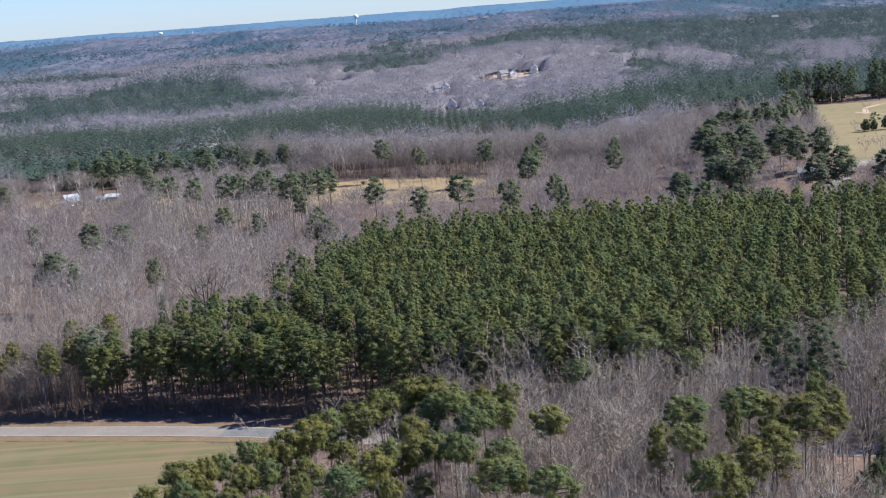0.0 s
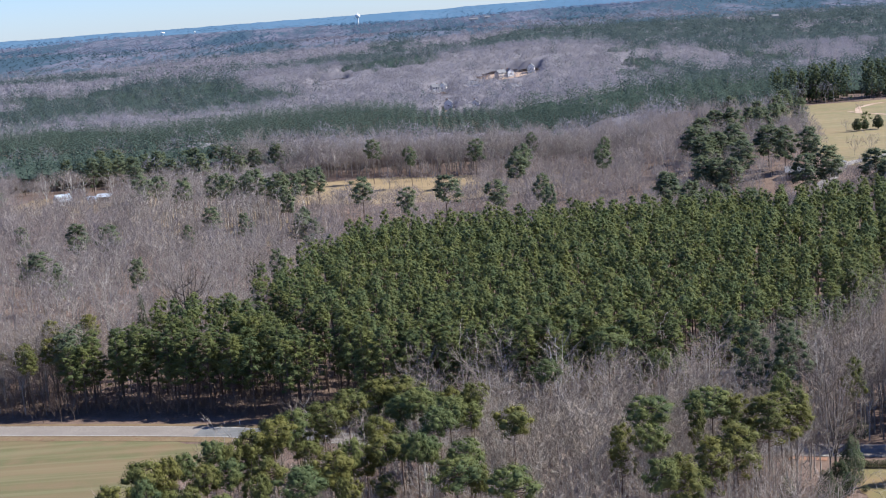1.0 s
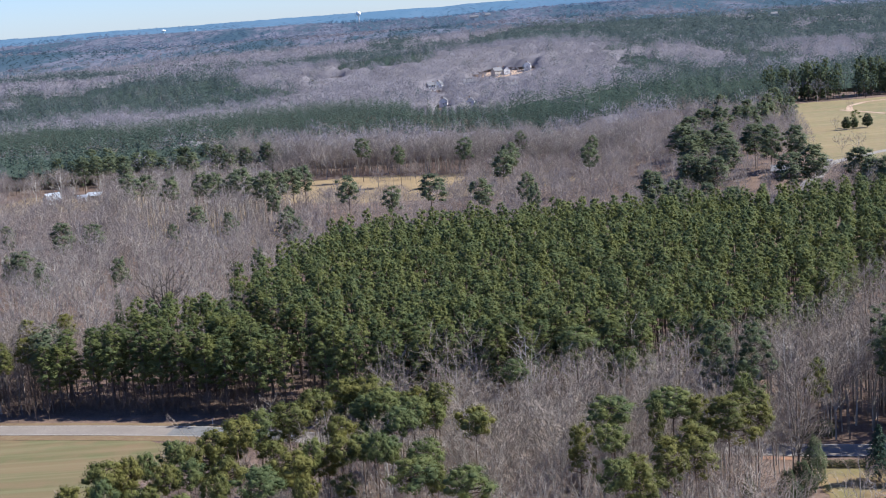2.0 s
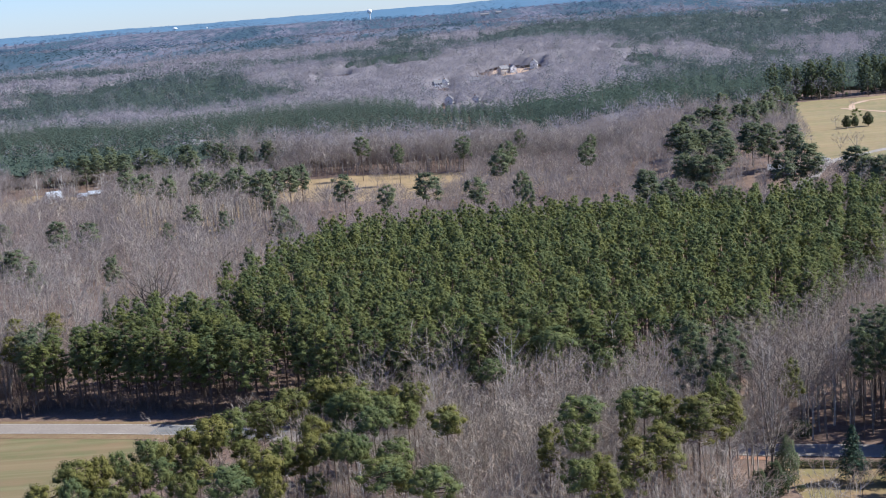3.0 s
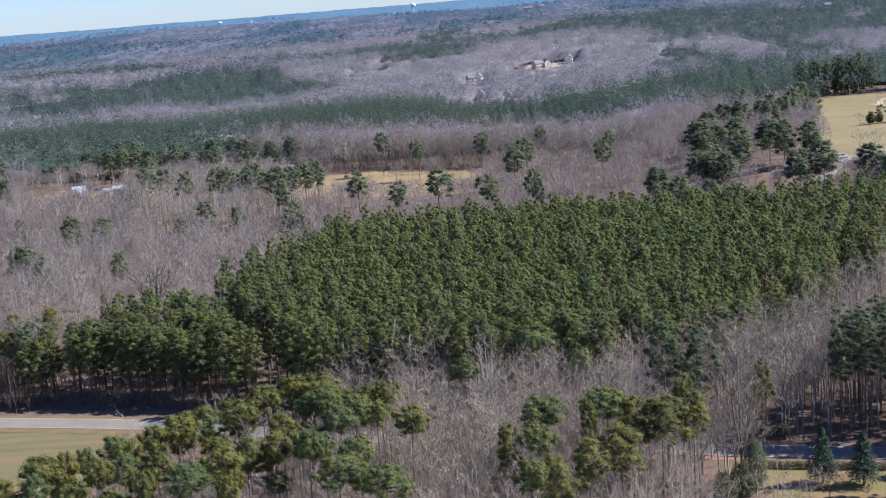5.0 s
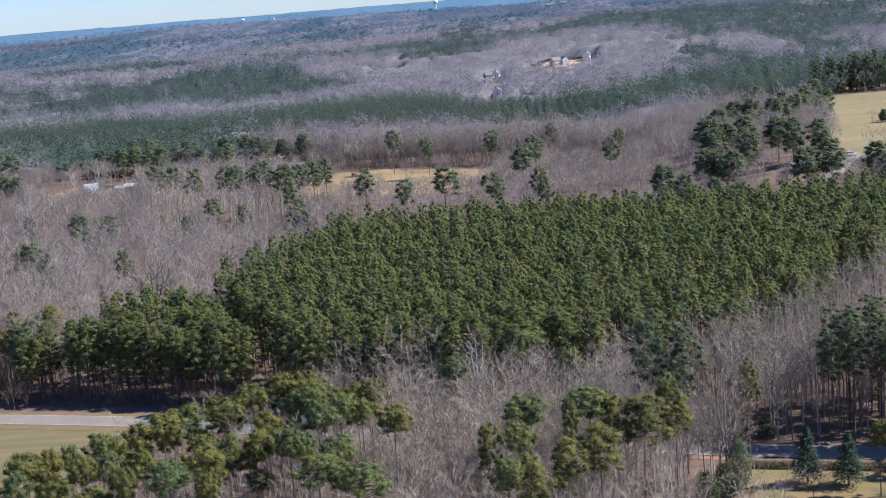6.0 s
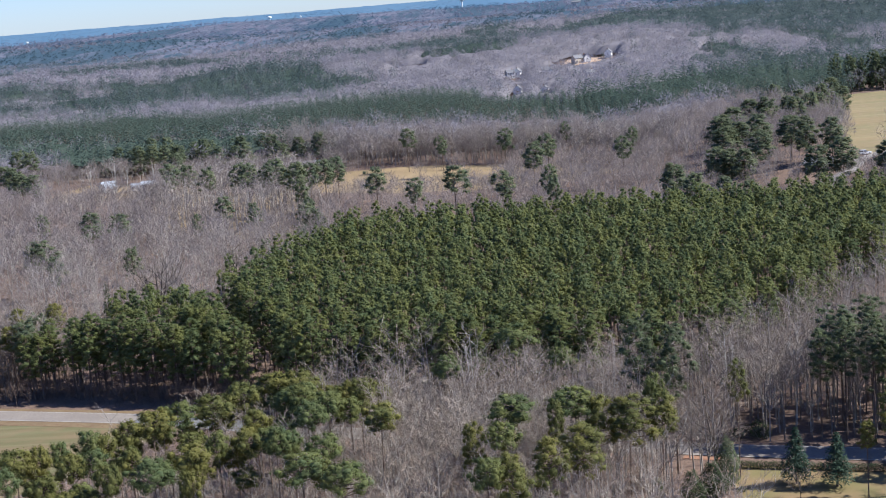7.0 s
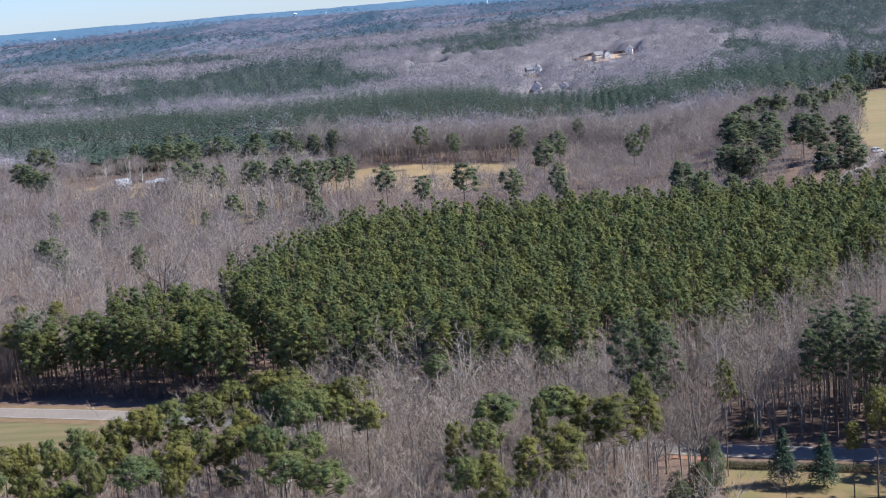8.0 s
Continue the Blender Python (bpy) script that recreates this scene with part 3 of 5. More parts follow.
def streaked(m, tone, angle, amount):
    """Adds faint lines left by the mower to a field's colour."""
    n, l = m.node_tree.nodes, m.node_tree.links
    b = n["Principled BSDF"]
    old = b.inputs["Base Color"].links[0].from_socket
    fine = noise_fac(n, l, 1.0, 2.0, 0.46, 0.62, (0.012, 0.55, 1, angle))
    broad = noise_fac(n, l, 1.0, 3.0, 0.42, 0.62, (0.02, 0.12, 1, angle))
    k = n.new("ShaderNodeMath")
    k.operation = "MULTIPLY"
    l.new(fine, k.inputs[0])
    k.inputs[1].default_value = amount
    c = mixed(n, l, k.outputs[0], old, tone)
    k2 = n.new("ShaderNodeMath")
    k2.operation = "MULTIPLY"
    l.new(broad, k2.inputs[0])
    k2.inputs[1].default_value = amount * 0.8
    l.new(mixed(n, l, k2.outputs[0], c, (0.175, 0.118, 0.066)), b.inputs["Base Color"])


M_HAY = surface("green_tinged_hay", ((0.150, 0.118, 0.062), (0.110, 0.106, 0.048), (0.160, 0.114, 0.064)), (0.11, 0.16), bump=0.03, stretch=(0.22, 1.6, 1, 0.42), spread=(0.40, 0.60))
streaked(M_HAY, (0.215, 0.200, 0.112), 0.12, 0.26)
draped("hay_field", HAY_FIELD, M_HAY, 0.05, 3.0, "mown hay field of tan and pale green grass", "field", 0.4)
M_LAWN = surface("dormant_lawn", ((0.205, 0.142, 0.076), (0.185, 0.138, 0.068), (0.140, 0.130, 0.052)), (0.16, 0.12), bump=0.03)
draped("lawn", YARD, M_LAWN, 0.05, 1.5, "dormant tan winter lawn beside the road", "lawn", 0.2)
draped("meadow", MID_FIELD, M_STRAW, 0.06, 5.0, "dry tan meadow between the woods", "field", 1.5)
M_PASTURE = surface("pasture_grass", ((0.215, 0.166, 0.082), (0.140, 0.138, 0.060), (0.24, 0.180, 0.10)), (0.03, 0.3), bump=0.03, stretch=(0.5, 1.3, 1, 0.4))
streaked(M_PASTURE, (0.27, 0.22, 0.12), -0.5, 0.35)
draped("meadow", STRAW_WOODS, M_STRAW, 0.05, 5.0, "dry straw-coloured grass under thin woods", "field", 1.5)
draped("meadow", HOUSE_FIELD, M_STRAW, 0.06, 5.0, "dry tan grass round the old house", "field", 1.5)
draped("pasture", EAST_FIELD, M_PASTURE, 0.06, 5.0, "wide straw-coloured pasture on a low rise", "field", 1.5)

# ---- trees ----
rng = np.random.default_rng(11)
FRONT_OLIVE = [(-42.3, 181.8, 2.5), (-39.1, 188.3, 2.9), (-35.8, 189.7, 1.8), (-30.0, 187.8, 2.3), (-31.7, 179.6, 2.1), (-27.9, 197.7, 1.6), (-25.6, 201.0, 2.3),
               (-22.2, 203.1, 3.0), (-21.9, 189.9, 2.3), (-21.3, 178.6, 1.9), (-12.2, 186.2, 2.9), (-9.8, 176.5, 1.6), (-15.4, 214.9, 3.1), (-12.1, 220.7, 2.8),
               (-7.2, 226.4, 3.1), (-3.1, 225.4, 3.3), (-6.6, 207.3, 2.2), (-6.4, 197.0, 2.5), (8.1, 219.9, 2.1), (13.6, 201.4, 2.8), (7.8, 181.6, 1.7)]
FRONT_GREEN = [(-37.6, 180.7, 1.9), (-34.2, 194.2, 2.0), (-30.5, 197.9, 2.1), (-27.0, 189.2, 2.4), (-14.9, 179.7, 3.1), (-9.9, 195.0, 1.9), (-19.8, 211.5, 2.6), (-21.7, 207.1, 1.8),
               (0.2, 214.5, 2.6), (-4.0, 215.5, 2.6), (-2.9, 197.3, 2.4), (3.0, 204.6, 2.5), (4.6, 210.9, 2.5), (7.8, 211.5, 2.2), (5.0, 182.9, 3.1), (11.7, 174.7, 3.0),
               (-0.7, 191.5, 2.0), (1.4, 194.2, 2.0), (7.0, 192.5, 2.4), (34.4, 199.6, 3.7), (32.8, 190.8, 2.3), (43.3, 201.4, 3.4), (31.6, 173.6, 2.1), (56.0, 210.9, 1.6),
               (33.5, 245.0, 4.0), (22.2, 234.1, 2.4), (41.9, 236.7, 1.8)]
TALL_OLIVE = [(44.5, 187.8, 3.5), (39.5, 182.5, 2.4), (35.1, 174.7, 2.7), (51.2, 199.6, 3.4), (56.4, 203.4, 2.6), (46.7, 200.6, 2.2), (28.3, 191.2, 1.8), (40.6, 197.9, 1.4), (69.8, 218.3, 1.7)]
FRONT_DARK = [(54.8, 221.5, 2.7), (60.0, 221.2, 2.9), (91, 241, 3.6), (98, 249, 3.2), (102, 243, 3.0), (106, 238, 3.0), (112, 232, 3.4), (116, 224, 3.4), (110, 216, 3.2), (118, 214, 3.4), (113, 205, 3.2), (122, 220, 3.4), (124, 230, 3.4), (108, 228, 3.0), (109, 252, 3.2), (116, 243, 3.4), (104, 230, 2.8), (118, 205, 3.4), (126, 212, 3.4), (130, 222, 3.4), (86, 234.6, 2.3), (90, 233.2, 2.4), (94.5, 231.8, 2.6), (99, 230.2, 2.8), (103.5, 229, 2.8), (108.5, 227.6, 2.8)]
WEST_PINES = [(-102, 448, 4.2), (-114, 453, 4.3), (-82, 391, 2.5), (-112, 400, 4.3), (-74, 475, 3.4), (-61, 465, 2.4), (-36, 446, 2.3), (-78, 454, 1.9),
              (-137, 470, 2.5), (-118, 408, 2.6), (-102, 383, 2.5), (-43, 395, 2.0), (-35, 412, 2.5), (-40, 448, 3.7), (-77, 292, 3.4),
              (-78, 304, 2.6), (-205, 610, 4.6), (-199, 603, 4.2), (-184, 575, 4.2), (-177, 571, 3.8), (-191, 590, 3.8), (-219, 680, 4.4), (-230, 690, 4.4),
              (-160, 668, 4.2), (-154, 670, 3.8), (-147, 665, 4.0), (-140, 668, 3.8), (-129, 619, 3.8)]
MEADOW_PINES = [(-111, 544, 5.1), (-105, 549, 4.0), (-75, 523, 4.3), (-64, 526, 5.4), (-54, 512, 5.2), (-45, 523, 4.8), (-41, 529, 4.3), (-23, 502, 4.1),
                (-7, 478, 3.9), (7, 485, 4.9), (25, 475, 4.3), (34, 528, 4.8), (40, 481, 3.4), (42, 465, 2.4), (-40, 454, 2.8), (-49, 494, 3.0),
                (-25, 639, 3.9), (-7, 613, 3.1), (21, 604, 4.3), (40, 566, 4.0), (48, 636, 3.2), (69, 545, 3.9), (75, 588, 3.0),
                (-92, 530, 3.6), (-82, 540, 4.4), (-70, 533, 3.4), (-57, 528, 4.0), (-50, 517, 4.2)]
EAST_PINES = [(82, 471, 4.8), (88, 460, 3.8), (102, 436, 3.6), (96, 447, 3.7), (110, 571, 5.5), (119, 603, 5.2), (129, 624, 5.4), (135, 618, 4.7),
              (108, 538, 4.8), (114, 545, 5.2), (122, 551, 4.8), (104, 500, 3.8), (100, 503, 3.9), (109, 496, 3.8), (118, 520, 4.0), (133, 541, 5.2),
              (136, 528, 4.1), (146.5, 532, 4.0), (133, 487, 4.3), (142, 490, 4.8), (157, 485, 4.3), (157, 470, 3.7), (160, 466, 3.7)]

WEST_STAND = [(-175, 705, 4.2), (-166, 688, 4.6), (-150, 699, 4.8), (-126, 690, 4.7), (-118, 704, 5.4), (-108, 718, 5.4), (-108, 672, 5.2), (-97, 730, 5.5), (-86, 696, 4.7),
              (-82, 731, 4.8), (-74, 688, 4.6), (-126, 730, 4.8), (-145, 718, 4.1), (-140, 700, 4.8), (-135, 712, 4.6), (-158, 712, 4.8), (-168, 720, 4.4), (-184, 712, 4.4), (-134, 694, 4.6), (-100, 700, 5.0), (-92, 680, 5.0), (-116, 684, 5.0)]
HEDGEROW = [(148, 640, 4.0), (158, 668, 4.2), (172, 690, 4.0), (180, 706, 4.0), (178, 668, 3.8), (146, 610, 4.2), (156, 628, 4.2), (150, 688, 4.0), (162, 640, 3.8), (166, 622, 3.4)]

olive_kinds = [tree_kind("pine_tree", pine_parts(20 + i, 17.5, 14.0, 3.5, 30, 84, 0.38, 0, True, 0.6, 0.80, 0.15), (M_PBARK, M_NEEDLE_OLIVE), "bushy olive-green pine with an uneven crown in the front woods", "pine tree", "front pines") for i in range(5)]
green_kinds = [tree_kind("pine_tree", pine_parts(30 + i, 18.5, 14.8, 3.5, 30, 84, 0.38, 0, True, 0.6, 0.80, 0.15), (M_PBARK, M_NEEDLE), "green pine with a rounded crown among bare trees", "pine tree", "front pines") for i in range(3)]
long_kinds = [tree_kind("pine_tree", pine_parts(36 + i, 19.0, 12.0, 3.4, 40, 82, 0.40, 0.05, True, 0.62, 0.8, 0.14), (M_PBARK, M_NEEDLE_OLIVE), "tall olive-yellow pine with a deep crown above bare trees", "pine tree", "front pines") for i in range(3)]
dark_kinds = [tree_kind("pine_tree", pine_parts(40 + i, 21.0, 11.0, 3.5, 42, 70, 0.44, 0, True, 0.55, 0.82, 0.14), (M_PBARK, M_NEEDLE_DARK), "tall dark green pine with a long bare trunk", "pine tree", "tall dark pines") for i in range(3)]
mid_kinds = [tree_kind("pine_tree", pine_parts(50 + i, 18.0, 8.5, 3.9, 26, 44, 0.72, 0, True, 0.62, 0.95), (M_PBARK, M_NEEDLE_MID), "pine with a round crown standing above leafless woods", "pine tree", "scattered pines") for i in range(3)]
tall_kinds = [tree_kind("pine_tree", pine_parts(60 + i, 19.0, 10.0, 4.3, 24, 44, 0.80, 0, True, 0.6, 0.95), (M_PBARK, M_NEEDLE_MID), "tall pine with a bare trunk and high crown by the meadow", "pine tree", "meadow pines") for i in range(3)]
grove_kinds = [tree_kind("pine_tree", pine_parts(70 + i, 18.0, 5.0, 4.4, 40, 44, 0.85, 0, True, 0.7, 0.95), (M_PBARK, M_NEEDLE_MID), "big dark pine with a dense broad crown near the pasture", "pine tree", "grove pines") for i in range(3)]

stand_kinds = [tree_kind("pine_tree", pine_parts(75 + i, 17.5, 3.5, 4.2, 34, 38, 0.95, 0.1, True, 0.75, 0.95), (M_PBARK, M_NEEDLE_MID), "dark pine in a dense dark stand behind the meadow", "pine tree", "dark stand") for i in range(3)]

PINES = np.array(FRONT_OLIVE + FRONT_GREEN + TALL_OLIVE + FRONT_DARK + WEST_PINES + MEADOW_PINES + EAST_PINES + WEST_STAND + HEDGEROW)

plant(olive_kinds, [(x, y, r / 2.75, 1.09 + 0.02 * r + 0.05 * math.sin(7 * x)) for x, y, r in FRONT_OLIVE])
plant(green_kinds, [(x, y, r / 2.75, 1.03 + 0.02 * r + 0.05 * math.sin(7 * x)) for x, y, r in FRONT_GREEN])
plant(long_kinds, [(x, y, r / 2.7, 1.08 + 0.03 * math.sin(7 * x)) for x, y, r in TALL_OLIVE])
plant(dark_kinds, [(x, y, r / 2.9, (1.28 if x < 66 else 1.02) + 0.05 * math.sin(7 * x)) for x, y, r in FRONT_DARK])
plant(mid_kinds, [(x, y, r / 3.1, 0.74 + 0.07 * r) for x, y, r in WEST_PINES])
plant(tall_kinds, [(x, y, r / 3.9, 0.86 + 0.055 * r + 0.05 * math.sin(3 * x)) for x, y, r in MEADOW_PINES])
plant(grove_kinds, [(x, y, r / (3.4 if x > 140 else 3.3), 0.78 + 0.05 * r + 0.06 * math.sin(5 * x)) for x, y, r in EAST_PINES + HEDGEROW])
plant(stand_kinds, [(x, y, r / 4.2, 0.92 + 0.13 * math.sin(5 * x)) for x, y, r in WEST_STAND])

# shorter pines where the front woods meet the road
for i, (x, y, r) in enumerate(((-24, 212, 2.0), (-20, 217.5, 2.2), (-16, 222, 2.3), (-12, 227, 2.3), (-17.5, 208, 2.2), (-8, 231, 2.3), (-3, 233, 2.4), (2.5, 231, 2.2), (-27, 207, 1.9), (7, 227, 2.2))):
    copy_thing((olive_kinds + green_kinds)[i % 8], pose(x, y, float(land(x, y)), 0, 0, 61.0 * i)).scale = (r / 2.6, r / 2.6, 0.86 + 0.05 * math.sin(5 * i))

# slim pines at the far side of the lawn and west of the plantation
for x, y, w, h in ((-83.5, 287.5, 0.75, 0.80), (-97.0, 294.0, 0.9, 0.72), (-88.0, 300.0, 0.7, 0.74), (-80.5, 302.0, 0.8, 0.82), (87.6, 206.0, 0.55, 0.66), (90.6, 203.2, 0.75, 0.98), (94.5, 206.5, 0.8, 0.9), (98.0, 203.0, 0.9, 1.05)):
    copy_thing(long_kinds[int(x) % 3], pose(x, y, float(land(x, y)), 0, 0, 50.0 * x)).scale = (w, w, h)

# smaller pines between the tall ones in the corner of the front woods
px, py = scatter(-62, 14, 168, 245, 5.0, rng)
k = inside(PINE_FRONT, px, py) & (((px[:, None] - PINES[None, :, 0]) ** 2 + (py[:, None] - PINES[None, :, 1]) ** 2).min(1) > 2.4 ** 2) & (rng.uniform(size=len(px)) < 0.28)
k &= py < np.minimum(road_y(px) - 12, 213 + 1.15 * (px + 28))
for i, (x, y) in enumerate(zip(px[k], py[k])):
    w = float(rng.uniform(0.7, 1.05))
    copy_thing((olive_kinds + green_kinds)[i % 8], pose(float(x), float(y), float(land(x, y)), 0, 0, 37.0 * i)).scale = (w, w, float(rng.uniform(0.74, 0.98)))

# plantation: rows of pines of one age
gx, gy = scatter(-260, 260, 180, 560, 4.7, rng, 0.3)
c, s = math.cos(0.28), math.sin(0.28)
gx, gy = (gx - 20) * c + (gy - 340) * s + 20, -(gx - 20) * s + (gy - 340) * c + 340
lx, ly = scatter(-98, -10, 262, 320, 4.4, rng, 0.35)
k = inside(PLANTATION, gx, gy) & ~inside(LOBE, gx, gy)
kl = inside(LOBE, lx, ly)
gx, gy = np.concatenate([gx[k], lx[kl]]), np.concatenate([gy[k], ly[kl]])
k = in_reach(gx, gy, 30) & (gy > road_y(gx) + np.where(gx < -20, 11.2, 9.6))
ALLEY = np.array([(-12, 262), (-15.5, 268), (-23, 285), (-33, 304), (-42, 318), (-44, 326)], float)


def off_line(line, x, y):
    """Distance from a bent line."""
    best = np.full(len(x), 1e9)
    for a, b in zip(line, line[1:]):
        u = np.clip(((x - a[0]) * (b - a)[0] + (y - a[1]) * (b - a)[1]) / ((b - a) @ (b - a)), 0, 1)
        best = np.minimum(best, np.hypot(x - a[0] - u * (b - a)[0], y - a[1] - u * (b - a)[1]))
    return best


k &= off_line(ALLEY, gx, gy) > 3.2
gx, gy = gx[k], gy[k]
stature = np.where(inside(LOBE, gx, gy), np.where(gx < -62, 0.78, 0.84) + 0.12 * np.clip((gy - road_y(gx) - 8) / 16, 0, 1), 1.0)
order = np.argsort(gy + 0.28 * gx)
SE_EDGE = np.array([(62, 257), (74, 270), (90, 287), (105, 313), (126, 347), (150, 385)], float)
edge = off_line(SE_EDGE, gx, gy)
outer = np.isin(np.arange(len(gx)), order[:90]) | (edge < 4.5) | (off_line(ALLEY, gx, gy) < 7.5)
front, rest = order[outer[order]], order[~outer[order]]
plantation_kinds = [tree_kind("pine_tree", pine_parts(80 + i, 20.5, 6.5, 3.1, 46, 52, 0.50, 0.1, True, 0.7, 0.8, 0.16), (M_PBARK, M_NEEDLE), "straight plantation pine with a narrow green crown", "pine tree", "plantation pines") for i in range(5)]
plant(plantation_kinds, [(float(gx[i]), float(gy[i]), float(rng.uniform(0.9, 1.15)), float(rng.uniform(0.9, 1.02) * stature[i])) for i in front])
plantation_templates = [joined(pine_parts(90 + i, 20.5, 13.4, 2.45, 18, 34, 0.50, 0.25, False, 0.85, 0.92, 0.19)) for i in range(7)]
back = gy[rest] + 0.28 * gx[rest] > 345
rear_templates = [joined(pine_parts(97 + i, 20.5, 13.6, 2.5, 14, 24, 0.64, 0.25, False, 0.9, 0.97, 0.21)) for i in range(6)]
forest("plantation_pines", rear_templates, gx[rest][back], gy[rest][back], rng.uniform(0.9, 1.08, int(back.sum())), [M_PBARK, M_NEEDLE], "dense rear rows of green plantation pines", "pine trees", uneven=0.05)
rest = rest[~back]
forest("plantation_pines", plantation_templates, gx[rest], gy[rest], rng.uniform(0.9, 1.08, len(rest)) * (0.5 + 0.5 * stature[rest]), [M_PBARK, M_NEEDLE], "dense stand of green plantation pines in rows", "pine trees", uneven=0.05)


# leafless woods near by
def open_ground(x, y):
    bad = abs(y - road_y(x)) < 4.6
    for p in (PLANTATION, LOBE, HAY_FIELD, YARD, EAST_FIELD):
        bad |= inside(p, x, y)
    bad |= (x > 66) & (y > 160) & (y < 235) & (x < 104)
    bad |= (x < -36) & (y > 205) & (y < road_y(x))
    bad |= (x < -12) & (y > road_y(x)) & (y < road_y(x) + 16) & (x > -78)
    bad |= (x < -34) & (y < road_y(x)) & (y > road_y(x) - 14)
    bad |= (x < -8) & (y < road_y(x)) & (y > 207 + 1.25 * (x + 36))
    bad |= cleared(x, y)
    bad |= inside(MEADOW, x, y) | inside(EAST_CLEAR, x, y)
    return bad


def clear_of_pines(x, y, gap):
    """True where no pine stands within the gap."""
    d = (x[:, None] - PINES[None, :, 0]) ** 2 + (y[:, None] - PINES[None, :, 1]) ** 2
    return d.min(1) > gap ** 2


hx, hy = scatter(-75, 135, 158, 300, 5.4, rng)
k = ~open_ground(hx, hy) & clear_of_pines(hx, hy, np.where(hx < 63, 2.0, 3.0)) & in_reach(hx, hy, 15)
k &= ~(inside(PINE_FRONT, hx, hy) & (rng.uniform(size=len(hx)) < 0.15))
k &= ~((hy < 206) & (hx > 26) & (hx < 63) & (rng.uniform(size=len(hx)) < 0.1))
k &= ~((abs(hx - 46 - 15.5 * hy / 206) < 2.6) & (hy > 160) & (hy < 206))
k &= ~((hx > -52) & (hx < -6) & (hy > road_y(hx)) & (hy < 330)) & ~((hx > 60) & (hx < 70) & (hy > 178) & (hy < 213)) & ~((hx > 53) & (hx < 70) & (hy > 234) & (hy < 250))
hx, hy = hx[k], hy[k]
order = np.argsort(hy)
front, rest = order[:190], order[190:]
bare_kinds = [tree_kind("bare_tree", bare_parts(100 + i, 17.0, 5.4, 3, 9, 6, 6, 1.3, 0.032, 0.24), (M_BARK, M_TWIG_OLD), "leafless grey broad-leaved tree with fine upswept twigs", "bare tree", "leafless front woods") for i in range(8)]
plant(bare_kinds, [(float(hx[i]), float(hy[i]), float(rng.uniform(0.75, 1.15)), float(rng.uniform(0.72, 1.08) * ((0.82 if hx[i] < 14 else 0.95) if hx[i] < 63 and hy[i] < 208 else 1.0))) for i in front])
for x, y, w in ((91.8, 201.5, 0.6), (95.5, 203.0, 0.75), (99.5, 207.0, 0.8)):
    copy_thing(bare_kinds[int(x) % 8], pose(x, y, float(land(x, y)), 0, 0, 50.0 * x)).scale = (w, w, w)
# more slim trees hide the road from the south
sx, sy = scatter(12, 66, 204, 240, 4.6, rng)
k = (sy < road_y(sx) - 5) & clear_of_pines(sx, sy, 2.5) & ~((sx > 60) & (sy < 213))
hx, hy = np.concatenate([hx, sx[k]]), np.concatenate([hy, sy[k]])
rest = np.concatenate([rest, np.arange(len(hx) - int(k.sum()), len(hx))])
bare_templates = [joined(bare_parts(110 + i, 16.5, 5.4, 3, 8, 6, 6, 1.4, 0.038, 0.24)) for i in range(6)]
forest("leafless_woods", bare_templates, hx[rest], hy[rest], rng.uniform(0.72, 1.1, len(rest)), [M_BARK, M_TWIG], "grey-brown leafless winter woods", "bare trees")

# crowded trunks and dark pines beyond the shaded road
tx, ty = scatter(64, 112, 236, 268, 4.1, rng)
k = ~inside(PLANTATION, tx, ty) & (ty > road_y(tx) + 6) & ~((tx < 70) & (ty < 250))
slim = [joined(bare_parts(115 + i, 17.0, 3.3, 1, 14, 4, 5, 1.3, 0.04, 0.4)) for i in range(4)]
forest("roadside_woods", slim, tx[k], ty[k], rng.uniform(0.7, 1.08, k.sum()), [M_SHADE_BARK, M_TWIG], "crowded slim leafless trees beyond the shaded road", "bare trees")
tx, ty = scatter(92, 150, 200, 258, 7.0, rng)
k = (abs(ty - road_y(tx)) > 5.5) & ((tx > 107) | (ty > road_y(tx) + 8)) & ~inside(PLANTATION, tx, ty) & clear_of_pines(tx, ty, 3.0)
side_pines = [joined(pine_parts(116 + i, 20.0, 7.0, 3.3, 16, 22, 0.8, 0, False, 0.6, 1.0, 0.17)) for i in range(3)]
forest("roadside_pines", side_pines, tx[k], ty[k], rng.uniform(0.85, 1.1, k.sum()), [M_PBARK, M_NEEDLE_DARK], "tall dark pines shading the road", "pine trees")

# saplings and brush under the trees
ux, uy = scatter(-70, 130, 165, 300, 7.0, rng)
k = ~open_ground(ux, uy) & in_reach(ux, uy, 10) & ~((ux > 60) & (ux < 70) & (uy < 213))
sapling = [joined(sapling_parts(200 + i, 6.0, 1.9, 8, 6, 1.5, 0.05)) for i in range(5)]
forest("saplings", sapling, ux[k], uy[k], rng.uniform(0.5, 1.5, k.sum()), [M_BARK, M_TWIG], "leafless saplings and brush on the forest floor", "brush")

# undergrowth below the outer plantation rows
ux, uy = scatter(-100, 80, 258, 320, 1.6, rng)
k = (inside(PLANTATION, ux, uy) | inside(LOBE, ux, uy)) & (uy < road_y(ux) + 34) & (uy > road_y(ux) + 5.4)
# twigs take the dark pine bark too, to deepen the shade under the rows
forest("undergrowth", sapling, ux[k], uy[k], rng.uniform(0.35, 1.0, k.sum()), [M_PBARK, M_PBARK], "leafless undergrowth below the plantation pines, darkened to read as shade", "brush")

# mixed woods west of the plantation, down to the road
wx, wy = scatter(-125, -74, 284, 318, 4.4, rng)
